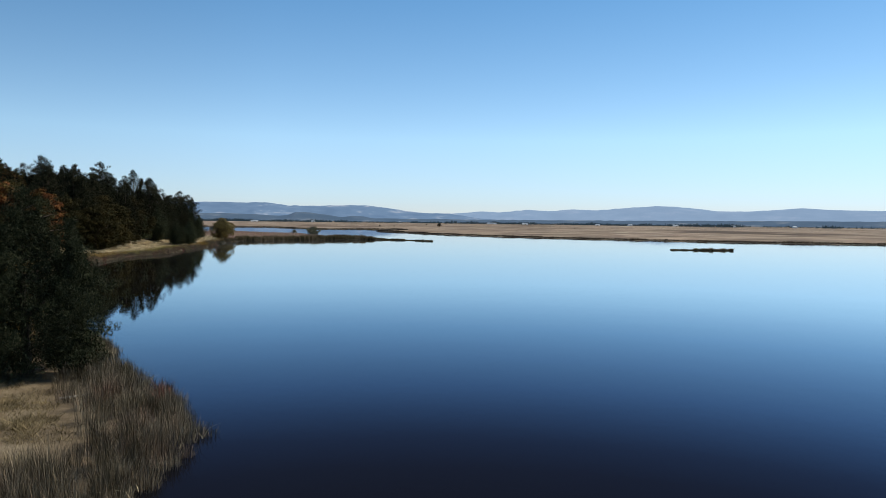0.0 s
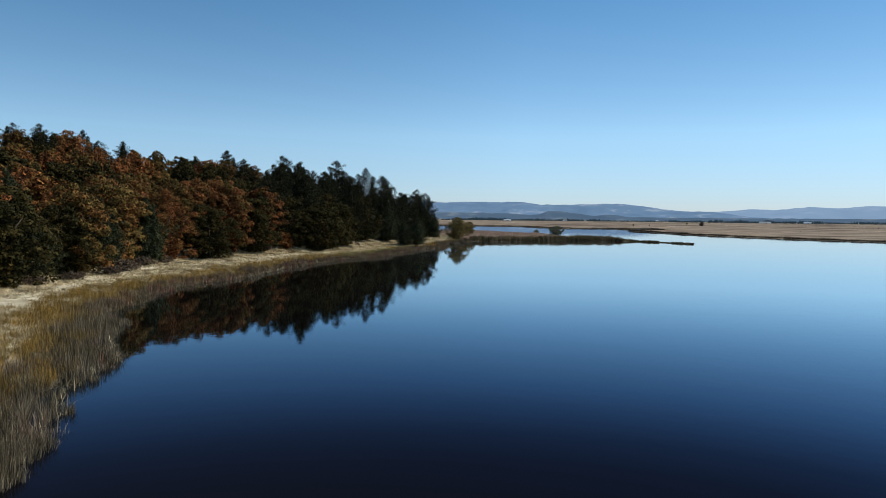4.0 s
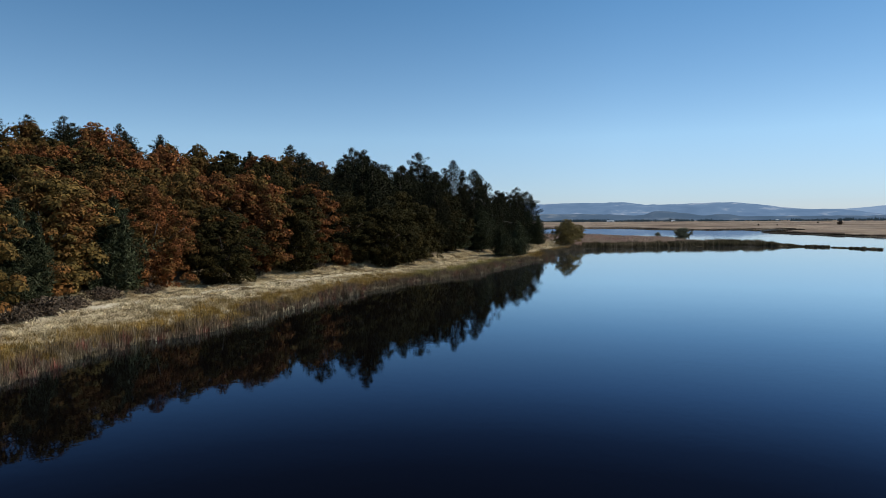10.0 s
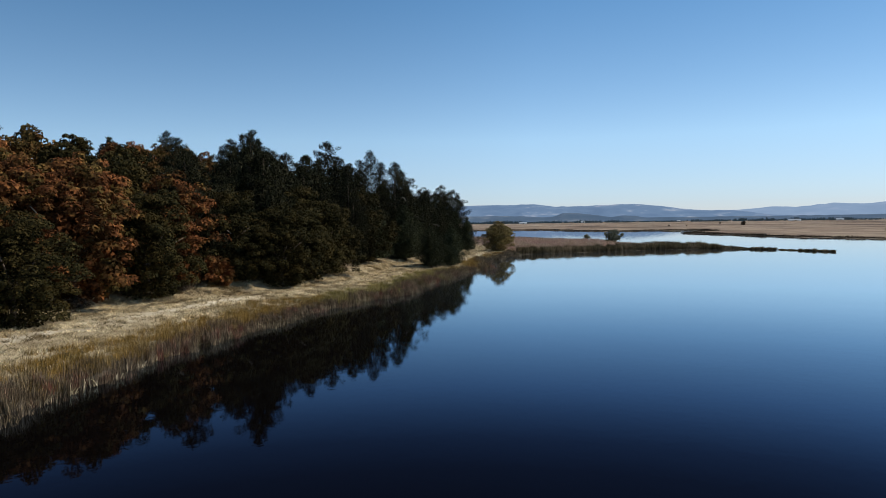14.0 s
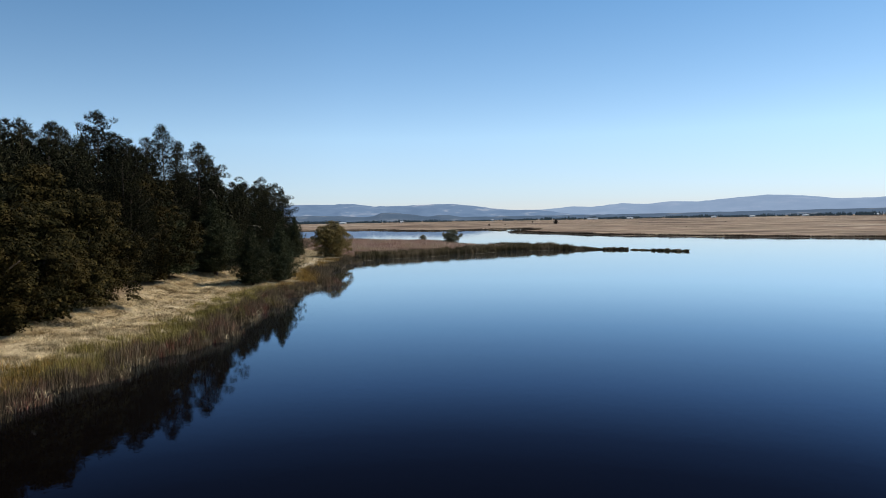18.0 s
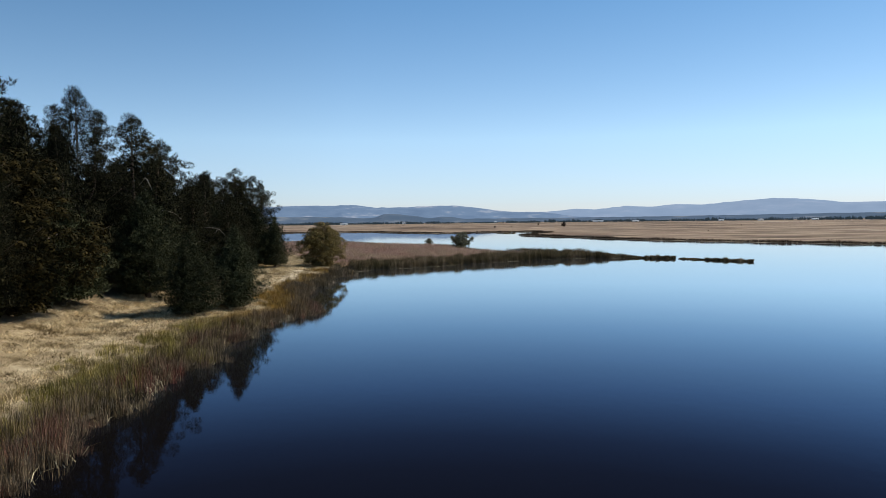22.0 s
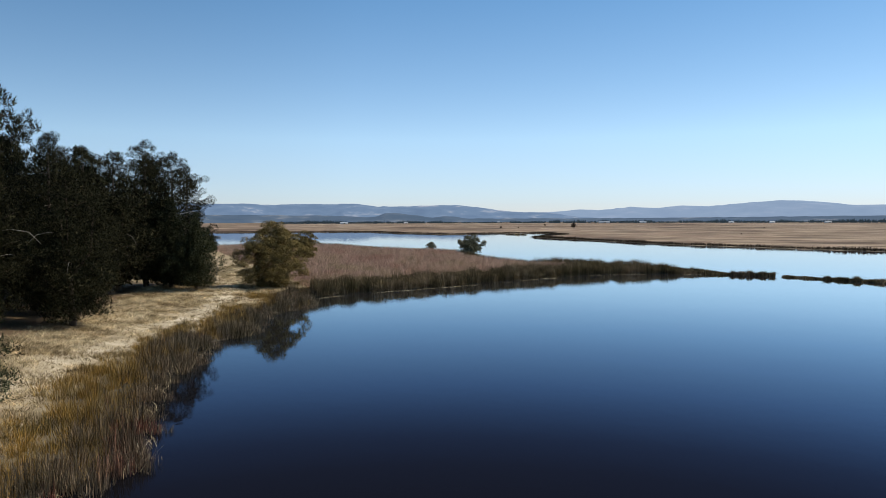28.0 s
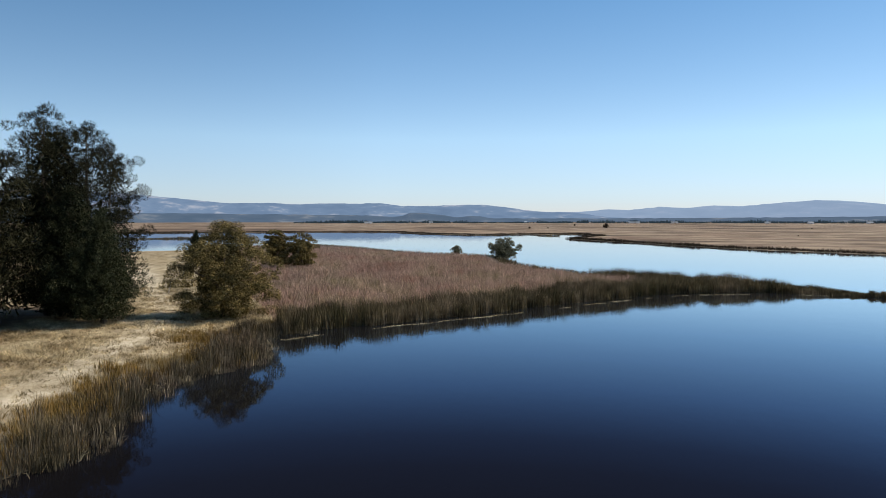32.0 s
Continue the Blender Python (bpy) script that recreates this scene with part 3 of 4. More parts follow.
def broadleaf(name, mat, bark, height, radius, count, size, label, category, seed, limbs=5, lean=0.0, base=0.09, squash=0.8, lobes=36):
    """An oak or willow: forked trunk, limbs, and a crown of uneven lobes, each a heap of leafy sprays with gaps between."""
    global rng
    keep, rng = rng, np.random.default_rng(seed)
    tree = tagged(new(name), label, category)
    fork = height * 0.28
    off = lean * height * 0.3
    top = Vector((off, 0, fork))
    part("trunk", tube_mesh("trunk", [(0, 0, -0.4), (0.05, 0.03, fork * 0.4), tuple(top)], [height * 0.032, height * 0.025, height * 0.02], bark, 8), tree)
    for k in range(limbs):
        a = 2 * math.pi * (k + rng.uniform(-0.3, 0.3)) / limbs
        reach = radius * rng.uniform(0.45, 0.7)
        end = top + Vector((math.cos(a) * reach, math.sin(a) * reach, height * rng.uniform(0.2, 0.45)))
        midp = top.lerp(end, 0.5) + Vector((0, 0, height * 0.04))
        part("limb", tube_mesh("limb", [tuple(top), tuple(midp), tuple(end)], [height * 0.013, height * 0.009, height * 0.004], bark, 5), tree)
    centres, radii = [], []
    for k in range(lobes):
        z = ((k + 0.5) / lobes) ** 0.9
        a = k * 2.39996 + rng.uniform(-0.7, 0.7)
        profile = math.sin(math.pi * min(1.0, 0.24 + 0.70 * z)) ** 0.55
        r = radius * profile * rng.uniform(0.38, 0.86) * (1 - 0.6 * max(0.0, z - 0.7) / 0.3)
        big = radius * rng.uniform(0.22, 0.40)
        c = np.array((math.cos(a) * r + off, math.sin(a) * r, height * (base + 0.06 + (0.86 - base) * z + rng.uniform(-0.05, 0.05))))
        for j in range(6):
            d = rng.normal(size=3) * 0.8 + (0.5 * math.cos(a), 0.5 * math.sin(a), 0.4)
            d /= np.linalg.norm(d)
            centres.append(tuple(c + d * big * (1, 1, squash) * rng.uniform(0.7, 1.05)))
            radii.append(radius * rng.uniform(0.09, 0.17))
    pts, d = clumps(centres, radii, count * 4 // 3, squash, 0.74)
    top = d[:, 2] > -0.35
    pts, d = pts[top], d[top]
    low = pts[:, 2] < 0.1
    pts[low, 2] = rng.uniform(0.1, 0.7, low.sum())
    k = count // 5
    z, a = rng.uniform(0.03, 0.95, k), rng.uniform(0, 2 * np.pi, k)
    r = radius * 0.52 * np.sin(np.pi * np.minimum(1.0, 0.24 + 0.72 * z)) ** 0.6 * np.sqrt(rng.uniform(0.1, 1, k))
    inner = np.stack([np.cos(a) * r + off, np.sin(a) * r, height * (base + (0.88 - base) * z)], 1)
    part("crown", leaves(pts, d + (0, 0, 0.25), size, mat, inner=inner, flat=2.2), tree)
    rng = keep
    return tree


def conifer(name, mat, bark, height, radius, count, size, label, category, seed, base=0.08, blunt=0.6, boughs=90, puff=0.6, lift=0.3, forks=1, squash=0.8, shown=9, dead=0, waist=0.2, gap=1.3, shell=0.12, inmost=0.4):
    """A juniper or pine: a bent trunk with a second leader or two, single boughs of uneven reach, each carrying ragged tufts, and gaps between them."""
    global rng
    keep, rng = rng, np.random.default_rng(seed)
    tree = tagged(new(name), label, category)
    bend = rng.uniform(-0.03, 0.03, 2) * height
    axis = lambda h: (bend[0] * math.sin(2.6 * h / height), bend[1] * math.sin(2.1 * h / height))
    levels = (-0.4, 0.2 * height, 0.45 * height, 0.7 * height, 0.96 * height)
    part("trunk", tube_mesh("trunk", [(*axis(h), h) for h in levels], [height * 0.018 + 0.09, height * 0.014 + 0.06, height * 0.010 + 0.04, height * 0.006 + 0.03, 0.025], bark, 8), tree)
    leaders = [(0.0, 0.0, 1.0, 1.0)]
    turn = rng.uniform(0, 6.28)
    for k in range(forks):
        a = turn + k * 2.3 + rng.uniform(-0.5, 0.5)
        q = radius * rng.uniform(0.25, 0.5)
        leaders.append((math.cos(a) * q, math.sin(a) * q, rng.uniform(0.68, 0.93), rng.uniform(0.42, 0.6)))
    outline = lambda z: (1 - max(0.0, (z - waist) / (1 - waist)) ** blunt) * (0.78 + 0.22 * min(1.0, z / waist))
    centres, radii = [], []
    for n, (lx, ly, tall, girth) in enumerate(leaders):
        if n:
            part("leader", tube_mesh("leader", [(*axis(0.3 * height), 0.3 * height), (lx * 0.8, ly * 0.8, height * 0.48), (lx, ly, height * tall * 0.95)], [height * 0.009 + 0.03, height * 0.007 + 0.02, 0.02], bark, 5), tree)
        many = boughs if n == 0 else boughs // 2
        for k in range(many):
            z = (k + rng.uniform(0, 1)) / many
            if n and z < 0.3:
                continue
            h = height * tall * (base + (0.975 - base) * z)
            ox, oy = axis(h)
            reach = radius * girth * max(0.10, outline(z)) * rng.uniform(0.68, 1.12)
            a = k * 2.39996 + rng.uniform(-0.6, 0.6)
            up = lift * rng.uniform(0.4, 1.5)
            place = lambda s, side=0.0: (lx + ox + math.cos(a) * reach * s - math.sin(a) * side, ly + oy + math.sin(a) * reach * s + math.cos(a) * side, h + reach * (up * s ** 1.7 - 0.12 * s))
            steps = 2 + int(reach / gap)
            for s in np.linspace(inmost, 1.0, steps):
                centres.append(place(s, rng.uniform(-0.28, 0.28) * reach * s))
                radii.append(puff * (1.1 - 0.25 * s) * (0.7 + 0.3 * (1 - z)) * rng.uniform(0.6, 1.35))
            if n == 0 and k % max(1, many // shown) == 1:
                part("bough", tube_mesh("bough", [(ox, oy, h - 0.1 * reach), place(0.5), place(0.95)], [0.03 + 0.012 * reach, 0.05, 0.015], bark, 4), tree)
        centres.append((lx + axis(height * tall)[0], ly + axis(height * tall)[1], height * tall * 0.975))
        radii.append(puff * 0.5)
    for k in range(dead):
        a, h, r = rng.uniform(0, 6.28), height * rng.uniform(0.25, 0.6), radius * rng.uniform(0.7, 1.0)
        dx, dy = math.cos(a) * r, math.sin(a) * r
        part("dead_bough", tube_mesh("dead_bough", [(0, 0, h), (dx * 0.5, dy * 0.5, h + 0.1 * r), (dx * 0.8 + 0.3, dy * 0.8, h + 0.05 * r), (dx, dy, h - 0.15 * r)], [0.05, 0.04, 0.03, 0.01], DEADWOOD, 4), tree, "bare bleached bough")
    pts, d = clumps(centres, radii, count, squash, shell)
    pts[:, 2] = np.maximum(pts[:, 2], 0.15)
    d = d * (1, 1, 0.8) + (0, 0, 0.15)
    k = count // 4
    lead = np.array(leaders)
    pick = lead[rng.choice(len(lead), k, p=lead[:, 3] / lead[:, 3].sum())]
    z, a = rng.uniform(0.0, 0.9, k) ** 1.2, rng.uniform(0, 2 * np.pi, k)
    r = radius * pick[:, 3] * 0.6 * (1 - np.maximum(0, (z - waist) / (1 - waist)) ** blunt) * np.sqrt(rng.uniform(0.02, 1, k))
    inner = np.stack([pick[:, 0] + np.cos(a) * r, pick[:, 1] + np.sin(a) * r, height * pick[:, 2] * (base + 0.02 + (0.95 - base) * z)], 1)
    part("crown", leaves(pts, d, size, mat, inner=inner, spray=0.45), tree)
    rng = keep
    return tree


def stood(ob, x, y, turn, s=1.0, tall=1.0):
    z = float(rise(np.array([x]), np.array([y]))[0]) - 0.05
    return pose(x, y, z, 0, 0, turn) @ Matrix.Diagonal((s, s, s * tall, 1))

# ---- trees ----
NEAR_LABELS = {
    "green": "broad oak with dull olive-green autumn leaves at the wood's edge",
    "gold": "rounded oak with golden-brown autumn leaves on the wooded slope",
    "rust": "rounded oak turned rust-orange among the other trees",
    "juniper": "dense dark grey-green juniper with foliage down to the grass",
    "pine": "tall dark pine with a ragged open top above the oaks",
}
MATS = dict(green=OAK_GREEN, gold=OAK_GOLD, rust=OAK_RUST, juniper=JUNIPER, pine=PINE)
KIND = dict(green="oak_tree", gold="oak_tree", rust="oak_tree", juniper="juniper_tree", pine="pine_tree")
SIZE = dict(green=(13.0, 6.2), gold=(13.0, 6.2), rust=(13.0, 6.2), juniper=(13.0, 4.9), pine=(22.0, 6.9))
templates = {}


def tree_of(kind, fine, variant):
    """Builds each sort of tree once; returns the template and whether it is new."""
    key = (kind, fine, variant)
    if key in templates:
        return templates[key], False
    h, r = SIZE[kind]
    seed = 100 + 7 * variant + 50 * fine + 3 * len(kind) + ord(kind[0])
    if kind in ("green", "gold", "rust"):
        t = broadleaf(KIND[kind], MATS[kind], BARK, h, r, (4200, 13500, 26000)[fine], (0.54, 0.30, 0.20)[fine], NEAR_LABELS[kind], "tree", seed, 5 if fine else 3, 0.0, -0.03)
    elif kind == "juniper":
        t = conifer(KIND[kind], MATS[kind], BARK_RED, h, r, (4200, 12500, 36000)[fine], (0.50, 0.30, 0.165)[fine], NEAR_LABELS[kind], "tree", seed, 0.05, 1.25, (60, 95, 120)[fine], 0.55, 0.5, 2, 1.25, (3, 7, 9)[fine], 0, 0.16)
    else:
        t = conifer(KIND[kind], MATS[kind], BARK_RED, h, r, (4400, 14500, 38000)[fine], (0.56, 0.34, 0.19)[fine], NEAR_LABELS[kind], "tree", seed, 0.06, (1.5, 2.0, 1.7)[variant], (44, 50, 54)[fine], 1.2, 0.5, 2 + variant % 2, 0.78, (3, 8, 11)[fine], (0, 1, 2)[fine], 0.3, 4.5, 0.5, 0.62)
    tagged(t, group="pines and junipers" if kind in ("juniper", "pine") else "oaks of the wood")
    templates[key] = t
    return t, True


def plant(kind, x, y, height, wide=1.0, fine=1):
    """fine: 0 far off, 1 along the wood's edge, 2 where the flight passes close."""
    variant = int(rng.integers(0, 3 if fine else 2))
    t, fresh = tree_of(kind, fine, variant)
    s = height / SIZE[kind][0]
    m = stood(t, x, y, float(rng.uniform(0, 360)), s * wide, 1.0 / wide)
    if fresh:
        t.matrix_basis = m
    else:
        copy_thing(t, m @ Matrix.Diagonal((*(1 / v for v in t.scale), 1)))


# Trees that stand out: sort, x, y, height, girth.
KEY_TREES = [
    ("juniper", -128, 346, 12.5, 1.1), ("juniper", -134, 349, 15, 1.1), ("pine", -122, 309, 16, 1.05), ("pine", -126, 302, 18, 1.1), ("pine", -132, 318, 21, 1.0),
    ("juniper", -108, 268, 10.5, 1.25), ("juniper", -106, 275.5, 11, 1.25), ("juniper", -120, 278, 15, 1.2), ("pine", -127, 288, 26, 1.2), ("pine", -131, 279, 27, 0.9),
    ("pine", -145, 279, 27, 1.1), ("pine", -147, 328, 29.5, 0.75), ("pine", -140, 336, 22, 1.1), ("juniper", -121, 262, 13, 1.2), ("juniper", -124, 285, 14, 1.1), ("pine", -136, 296, 19, 1.2),
    ("pine", -122, 202, 21, 1.2), ("pine", -120.5, 216, 25, 1.0), ("pine", -124, 226, 20, 1.1), ("pine", -129, 245, 21, 1.1), ("pine", -127, 260, 22, 1.1), ("pine", -140, 262, 21, 1.1),
    ("pine", -137, 231, 21, 1.1), ("pine", -139, 241, 21, 1.1), ("juniper", -117.5, 211, 13, 1.1), ("juniper", -126, 190, 15, 1.0), ("pine", -150, 300, 25, 1.1), ("pine", -158, 312, 26, 1.0), ("pine", -150, 345, 19, 1.1), ("pine", -137, 332, 17, 1.2), ("pine", -137, 326, 20, 1.2), ("pine", -146, 316, 23, 1.1), ("pine", -130, 297, 17.5, 1.2), ("pine", -142, 306, 19.5, 1.2), ("juniper", -127, 314, 13, 1.05), ("pine", -138, 341, 22, 1.0),
    ("green", -113.5, 229.5, 13.5, 1.0), ("green", -118, 225, 15, 1.1), ("pine", -118, 246, 19, 1.0), ("green", -120, 253, 16, 1.1), ("green", -116.5, 236, 12, 1.0), ("green", -112.5, 213.5, 13.5, 1.1), ("green", -112.5, 221, 12.5, 1.1), ("green", -113.5, 167, 13, 1.15), ("rust", -126, 186, 18, 1.0), ("gold", -104, 122, 14.5, 1.0),
    ("green", -93, 101, 14, 1.1), ("green", -102, 118, 11, 1.1), ("juniper", -98, 110, 10, 1.2), ("juniper", -107, 130, 13, 1.1), ("juniper", -112, 146, 14, 1.1), ("rust", -115.5, 154, 14.5, 1.1), ("rust", -120.5, 180, 17, 1.1), ("rust", -127, 176, 17, 1.0), ("rust", -121, 198, 16, 1.0),
    ("green", -118.5, 190, 15, 1.1), ("green", -119, 207, 15, 1.1), ("rust", -116.8, 203.5, 4.6, 1.1),
]
taken = []
for kind, x, y, h, w in KEY_TREES:
    plant(kind, x, y, h, w, 2 if (y > 265 and x > -135) or (x > -120.5 and y > 150) else 1)
    taken.append((x, y, 5.0 if kind in ("pine", "juniper") else 6.0))

# The rest of the wood: oaks low on the slope, pines along the crest and thick towards the point.
tries = rng.uniform((-235, 62), (-92, 345), (9000, 2))
depth = inland(tries[:, 0], tries[:, 1], FOREST)
pineness = smooth(202, 216, tries[:, 1] - 1.1 * np.maximum(0, -121 - tries[:, 0]) + 16 * (lattice(tries[:, 0], tries[:, 1], 14, 31) - 0.5))
for (x, y), d, p in zip(tries, depth, pineness):
    if d < 2.0 or d > 105 or (y > 215 and d > 70) or y > 290:
        continue
    gap = 4.6 if p > 0.5 else 4.9
    if any((x - a) ** 2 + (y - b) ** 2 < (gap + c * 0.42) ** 2 for a, b, c in taken):
        continue
    taken.append((x, y, 4.5 + 0.03 * d))
    crest = smooth(60, 82, d)
    roll = rng.random()
    if roll < p * 0.9 or roll < crest * 0.75 + 0.02:
        h = rng.uniform(14.5, 21) if p > 0.5 else rng.uniform(13.5, 18.5) if y - 0.6 * max(0.0, -130 - x) > 178 else rng.uniform(9, 13)
        kind = "pine" if rng.random() < 0.7 else "juniper"
        plant(kind, x, y, h if kind == "pine" else h * 0.65, rng.uniform(0.95, 1.3), int(d < 13))
    else:
        warm = lattice(x, y, 22, 41) + rng.uniform(-0.25, 0.25)
        kind = "rust" if warm > 0.68 else "gold" if warm > 0.38 else "green"
        if rng.random() < 0.05:
            kind = "juniper"
        plant(kind, x, y, rng.uniform(9.5, 13.5) + 3.0 * (d < 12), rng.uniform(0.9, 1.2), int(d < 14))

# The juniper beside the start of the flight, its branches close to the camera.
near = conifer("juniper_tree", JUNIPER, BARK_RED, 13.8, 6.7, 115000, 0.115, "large dark green juniper at the lake shore beside tall reeds", "tree", 11, 0.04, 1.4, 190, 0.55, 0.45, 2, 1.0, 14, 0, 0.2)
near.matrix_basis = stood(near, -30, 47.5, 40)
# An extra tree out of view, added as cover and shadow caster.
near2 = conifer("juniper_tree", JUNIPER, BARK_RED, 10.5, 4.8, 20000, 0.22, "smaller dark green juniper behind the large one, added out of view as cover", "tree", 12, 0.04, 1.3, 110, 0.5, 0.5, 2, 1.1, 9, 0, 0.18)
near2.matrix_basis = stood(near2, -40, 50, 10)

# The last trees of the wood, broad and round-topped.
last = conifer("pine_tree", PINE, BARK_RED, 25.5, 7.4, 64000, 0.19, "broad round-topped dark pine at the end of the wood", "tree", 15, 0.05, 3.6, 58, 1.35, 0.4, 3, 0.8, 14, 2, 0.4, 4.5, 0.5, 0.62)
tagged(last, group="pines and junipers")
last.matrix_basis = stood(last, -141.5, 354, 60)
copy_thing(last, stood(last, -137.5, 357, 170, 0.93))
copy_thing(last, stood(last, -147, 346, 275, 0.91))
plant("juniper", -189, 470, 8.5, 1.2, 1)

# Willows on the point and along the marsh.
willow = broadleaf("willow_tree", WILLOW, BARK, 10.4, 6.2, 60000, 0.125, "round golden-olive willow with a leaning trunk beside the track", "tree", 61, 6, 0.12, 0.0, 0.85, 44)
willow.matrix_basis = stood(willow, -119.5, 355.5, 0)
w2 = broadleaf("willow_tree", WILLOW, BARK, 8.8, 4.8, 14000, 0.2, "golden-brown willow bush beyond the meadow", "tree", 62, 4, 0.0, 0.08)
w2.matrix_basis = stood(w2, -146, 432, 30)
w3 = broadleaf("willow_tree", WILLOW, BARK, 8.0, 4.4, 12000, 0.2, "brown willow bush beside its larger neighbour", "tree", 63, 4, 0.0, 0.08)
w3.matrix_basis = stood(w3, -139, 430, 80)
w4 = broadleaf("willow_tree", SAGE, BARK, 6.2, 5.0, 12000, 0.22, "grey-green willow bush at the channel's edge", "tree", 64, 4, 0.0, 0.06)
w4.matrix_basis = stood(w4, -96, 487, 0)
w5 = broadleaf("willow_bush", SAGE, BARK, 3.2, 2.0, 2400, 0.2, "small green bush on the marsh bank", "bush", 65, 3, 0.0, 0.06)
w5.matrix_basis = stood(w5, -112, 497, 0)


# ---- reeds and grass ----
def blades(name, x, y, height, width, lean, mat, label, category="reeds", z=None, droop=0.35, way=None, simple=False, own=None):
    """Thousands of single blades, each bent to one side and tapered to its tip."""
    k = len(x)
    z = rise(x, y) - 0.05 if z is None else z
    a = rng.uniform(0, 2 * np.pi, k)
    side = np.stack([np.cos(a), np.sin(a), 0 * a], 1) * (width * 0.5)[:, None]
    b = lattice(x, y, 1.2, 81) * 9.0 + rng.normal(size=k) * 2.4
    b = b if way is None else way + rng.normal(size=k) * 0.5
    tip = np.stack([np.cos(b), np.sin(b), 0 * b], 1) * (height * lean * rng.uniform(0.1, 1.2, k))[:, None] + np.stack([0 * x, 0 * x, height], 1)
    foot = np.stack([x, y, z], 1)
    if simple:
        me = mesh_from(name, np.stack([foot - side, foot + side, foot + tip], 1).reshape(-1, 3), np.arange(3 * k), np.full(k, 3), mat)
    else:
        half = foot + tip * (0.36 - droop * 0.2, 0.36 - droop * 0.2, 0.62)
        v = np.stack([foot - side, foot + side, half + side * 0.9, half - side * 0.9, foot + tip], 1).reshape(-1, 3)
        base = np.arange(k)[:, None] * 5
        f = (base + np.array([0, 1, 2, 3, 3, 2, 4])).ravel()
        me = mesh_from(name, v, f, np.tile([4, 3], k), mat)
    own = lattice(x, y, 1.1, 88) if own is None else own
    me.attributes.new("tussock", "FLOAT", "POINT").data.foreach_set("value", np.repeat(own, 3 if simple else 5).astype(np.float32))
    return tagged(new(name, me), label, category, kind="stuff")


def scatter(box, count, keep):
    """Random places in a box (x0, y0, x1, y1) with the chance that keep(x, y) gives."""
    x, y = rng.uniform(box[0], box[2], count), rng.uniform(box[1], box[3], count)
    chance = keep(x, y)
    ok = rng.random(count) < chance
    return x[ok], y[ok]


def edge(x, y):
    """Metres inland, with the ragged outline that reeds give the shore."""
    return inland(x, y, LAND) + (lattice(x, y, 2.2, 51) - 0.5) * 1.3 + (lattice(x, y, 7.0, 52) - 0.5) * 0.6


def tufts(x, y, each, spread):
    """Gathers blades round tuft centres; gives places and the way that each blade fans out."""
    n = each * len(x)
    a, r = rng.uniform(0, 2 * np.pi, n), spread * np.sqrt(rng.random(n))
    return np.repeat(x, each) + r * np.cos(a), np.repeat(y, each) + r * np.sin(a), a


def tussocks(name, x, y, tall, spread, each, width, mat, label, category="reeds", fan=0.55, stray=0.08, simple=False):
    """Domed tussocks: the tallest blades in the middle, the outer ones leaning away, a few bent stems across them."""
    n = len(x)
    own = rng.random(n)
    many = np.maximum(8, (each * rng.uniform(0.6, 1.4, n)).astype(int))
    pick = np.repeat(np.arange(n), many)
    k = len(pick)
    a, q = rng.uniform(0, 2 * np.pi, k), np.sqrt(rng.random(k))
    r = q * spread[pick]
    h = tall[pick] * (1.0 - 0.38 * q * q) * rng.uniform(0.62, 1.12, k)
    lean = fan * (0.15 + q) * rng.uniform(0.3, 1.3, k)
    bent = rng.random(k) < stray
    h[bent] *= 0.55
    lean[bent] = rng.uniform(0.9, 1.8, bent.sum())
    blades(name, x[pick] + r * np.cos(a), y[pick] + r * np.sin(a), h, rng.uniform(0.6, 1.3, k) * width, lean, mat, label, category, way=a, own=own[pick], simple=simple)


def reed_belt(box, density, deep, tall, width, each, label, mat):
    area = (box[2] - box[0]) * (box[3] - box[1])
    x, y = scatter(box, int(area * density), lambda x, y: (edge(x, y) > 0.35) * smooth(deep + 2.0, deep - 1.5, edge(x, y) + 2.5 * (lattice(x, y, 6, 53) - 0.5)) * (0.35 + 0.65 * smooth(0.25, 0.5, lattice(x, y, 2.0, 54))))
    e = edge(x, y)
    h = tall * (0.62 + 0.38 * smooth(0.3, 1.8, e)) * (0.6 + 0.5 * lattice(x, y, 4.0, 55)) * rng.uniform(0.65, 1.15, len(x))
    tussocks("reed_bed", x, y, h, rng.uniform(0.25, 0.75, len(x)), each, width, mat, label)


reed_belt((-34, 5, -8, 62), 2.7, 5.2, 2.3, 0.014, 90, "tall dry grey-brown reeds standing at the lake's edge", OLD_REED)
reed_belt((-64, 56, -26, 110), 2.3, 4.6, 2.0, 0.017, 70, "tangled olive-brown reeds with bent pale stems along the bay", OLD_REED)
reed_belt((-104, 92, -62, 205), 2.0, 4.4, 1.9, 0.022, 58, "belt of tan and rust-red reeds along the wooded shore", REED)
reed_belt((-108, 200, -82, 300), 2.1, 4.2, 1.9, 0.018, 66, "belt of brown reeds with red patches along the meadow", REED)
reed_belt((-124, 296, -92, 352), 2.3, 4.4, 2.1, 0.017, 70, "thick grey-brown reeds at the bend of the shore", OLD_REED)


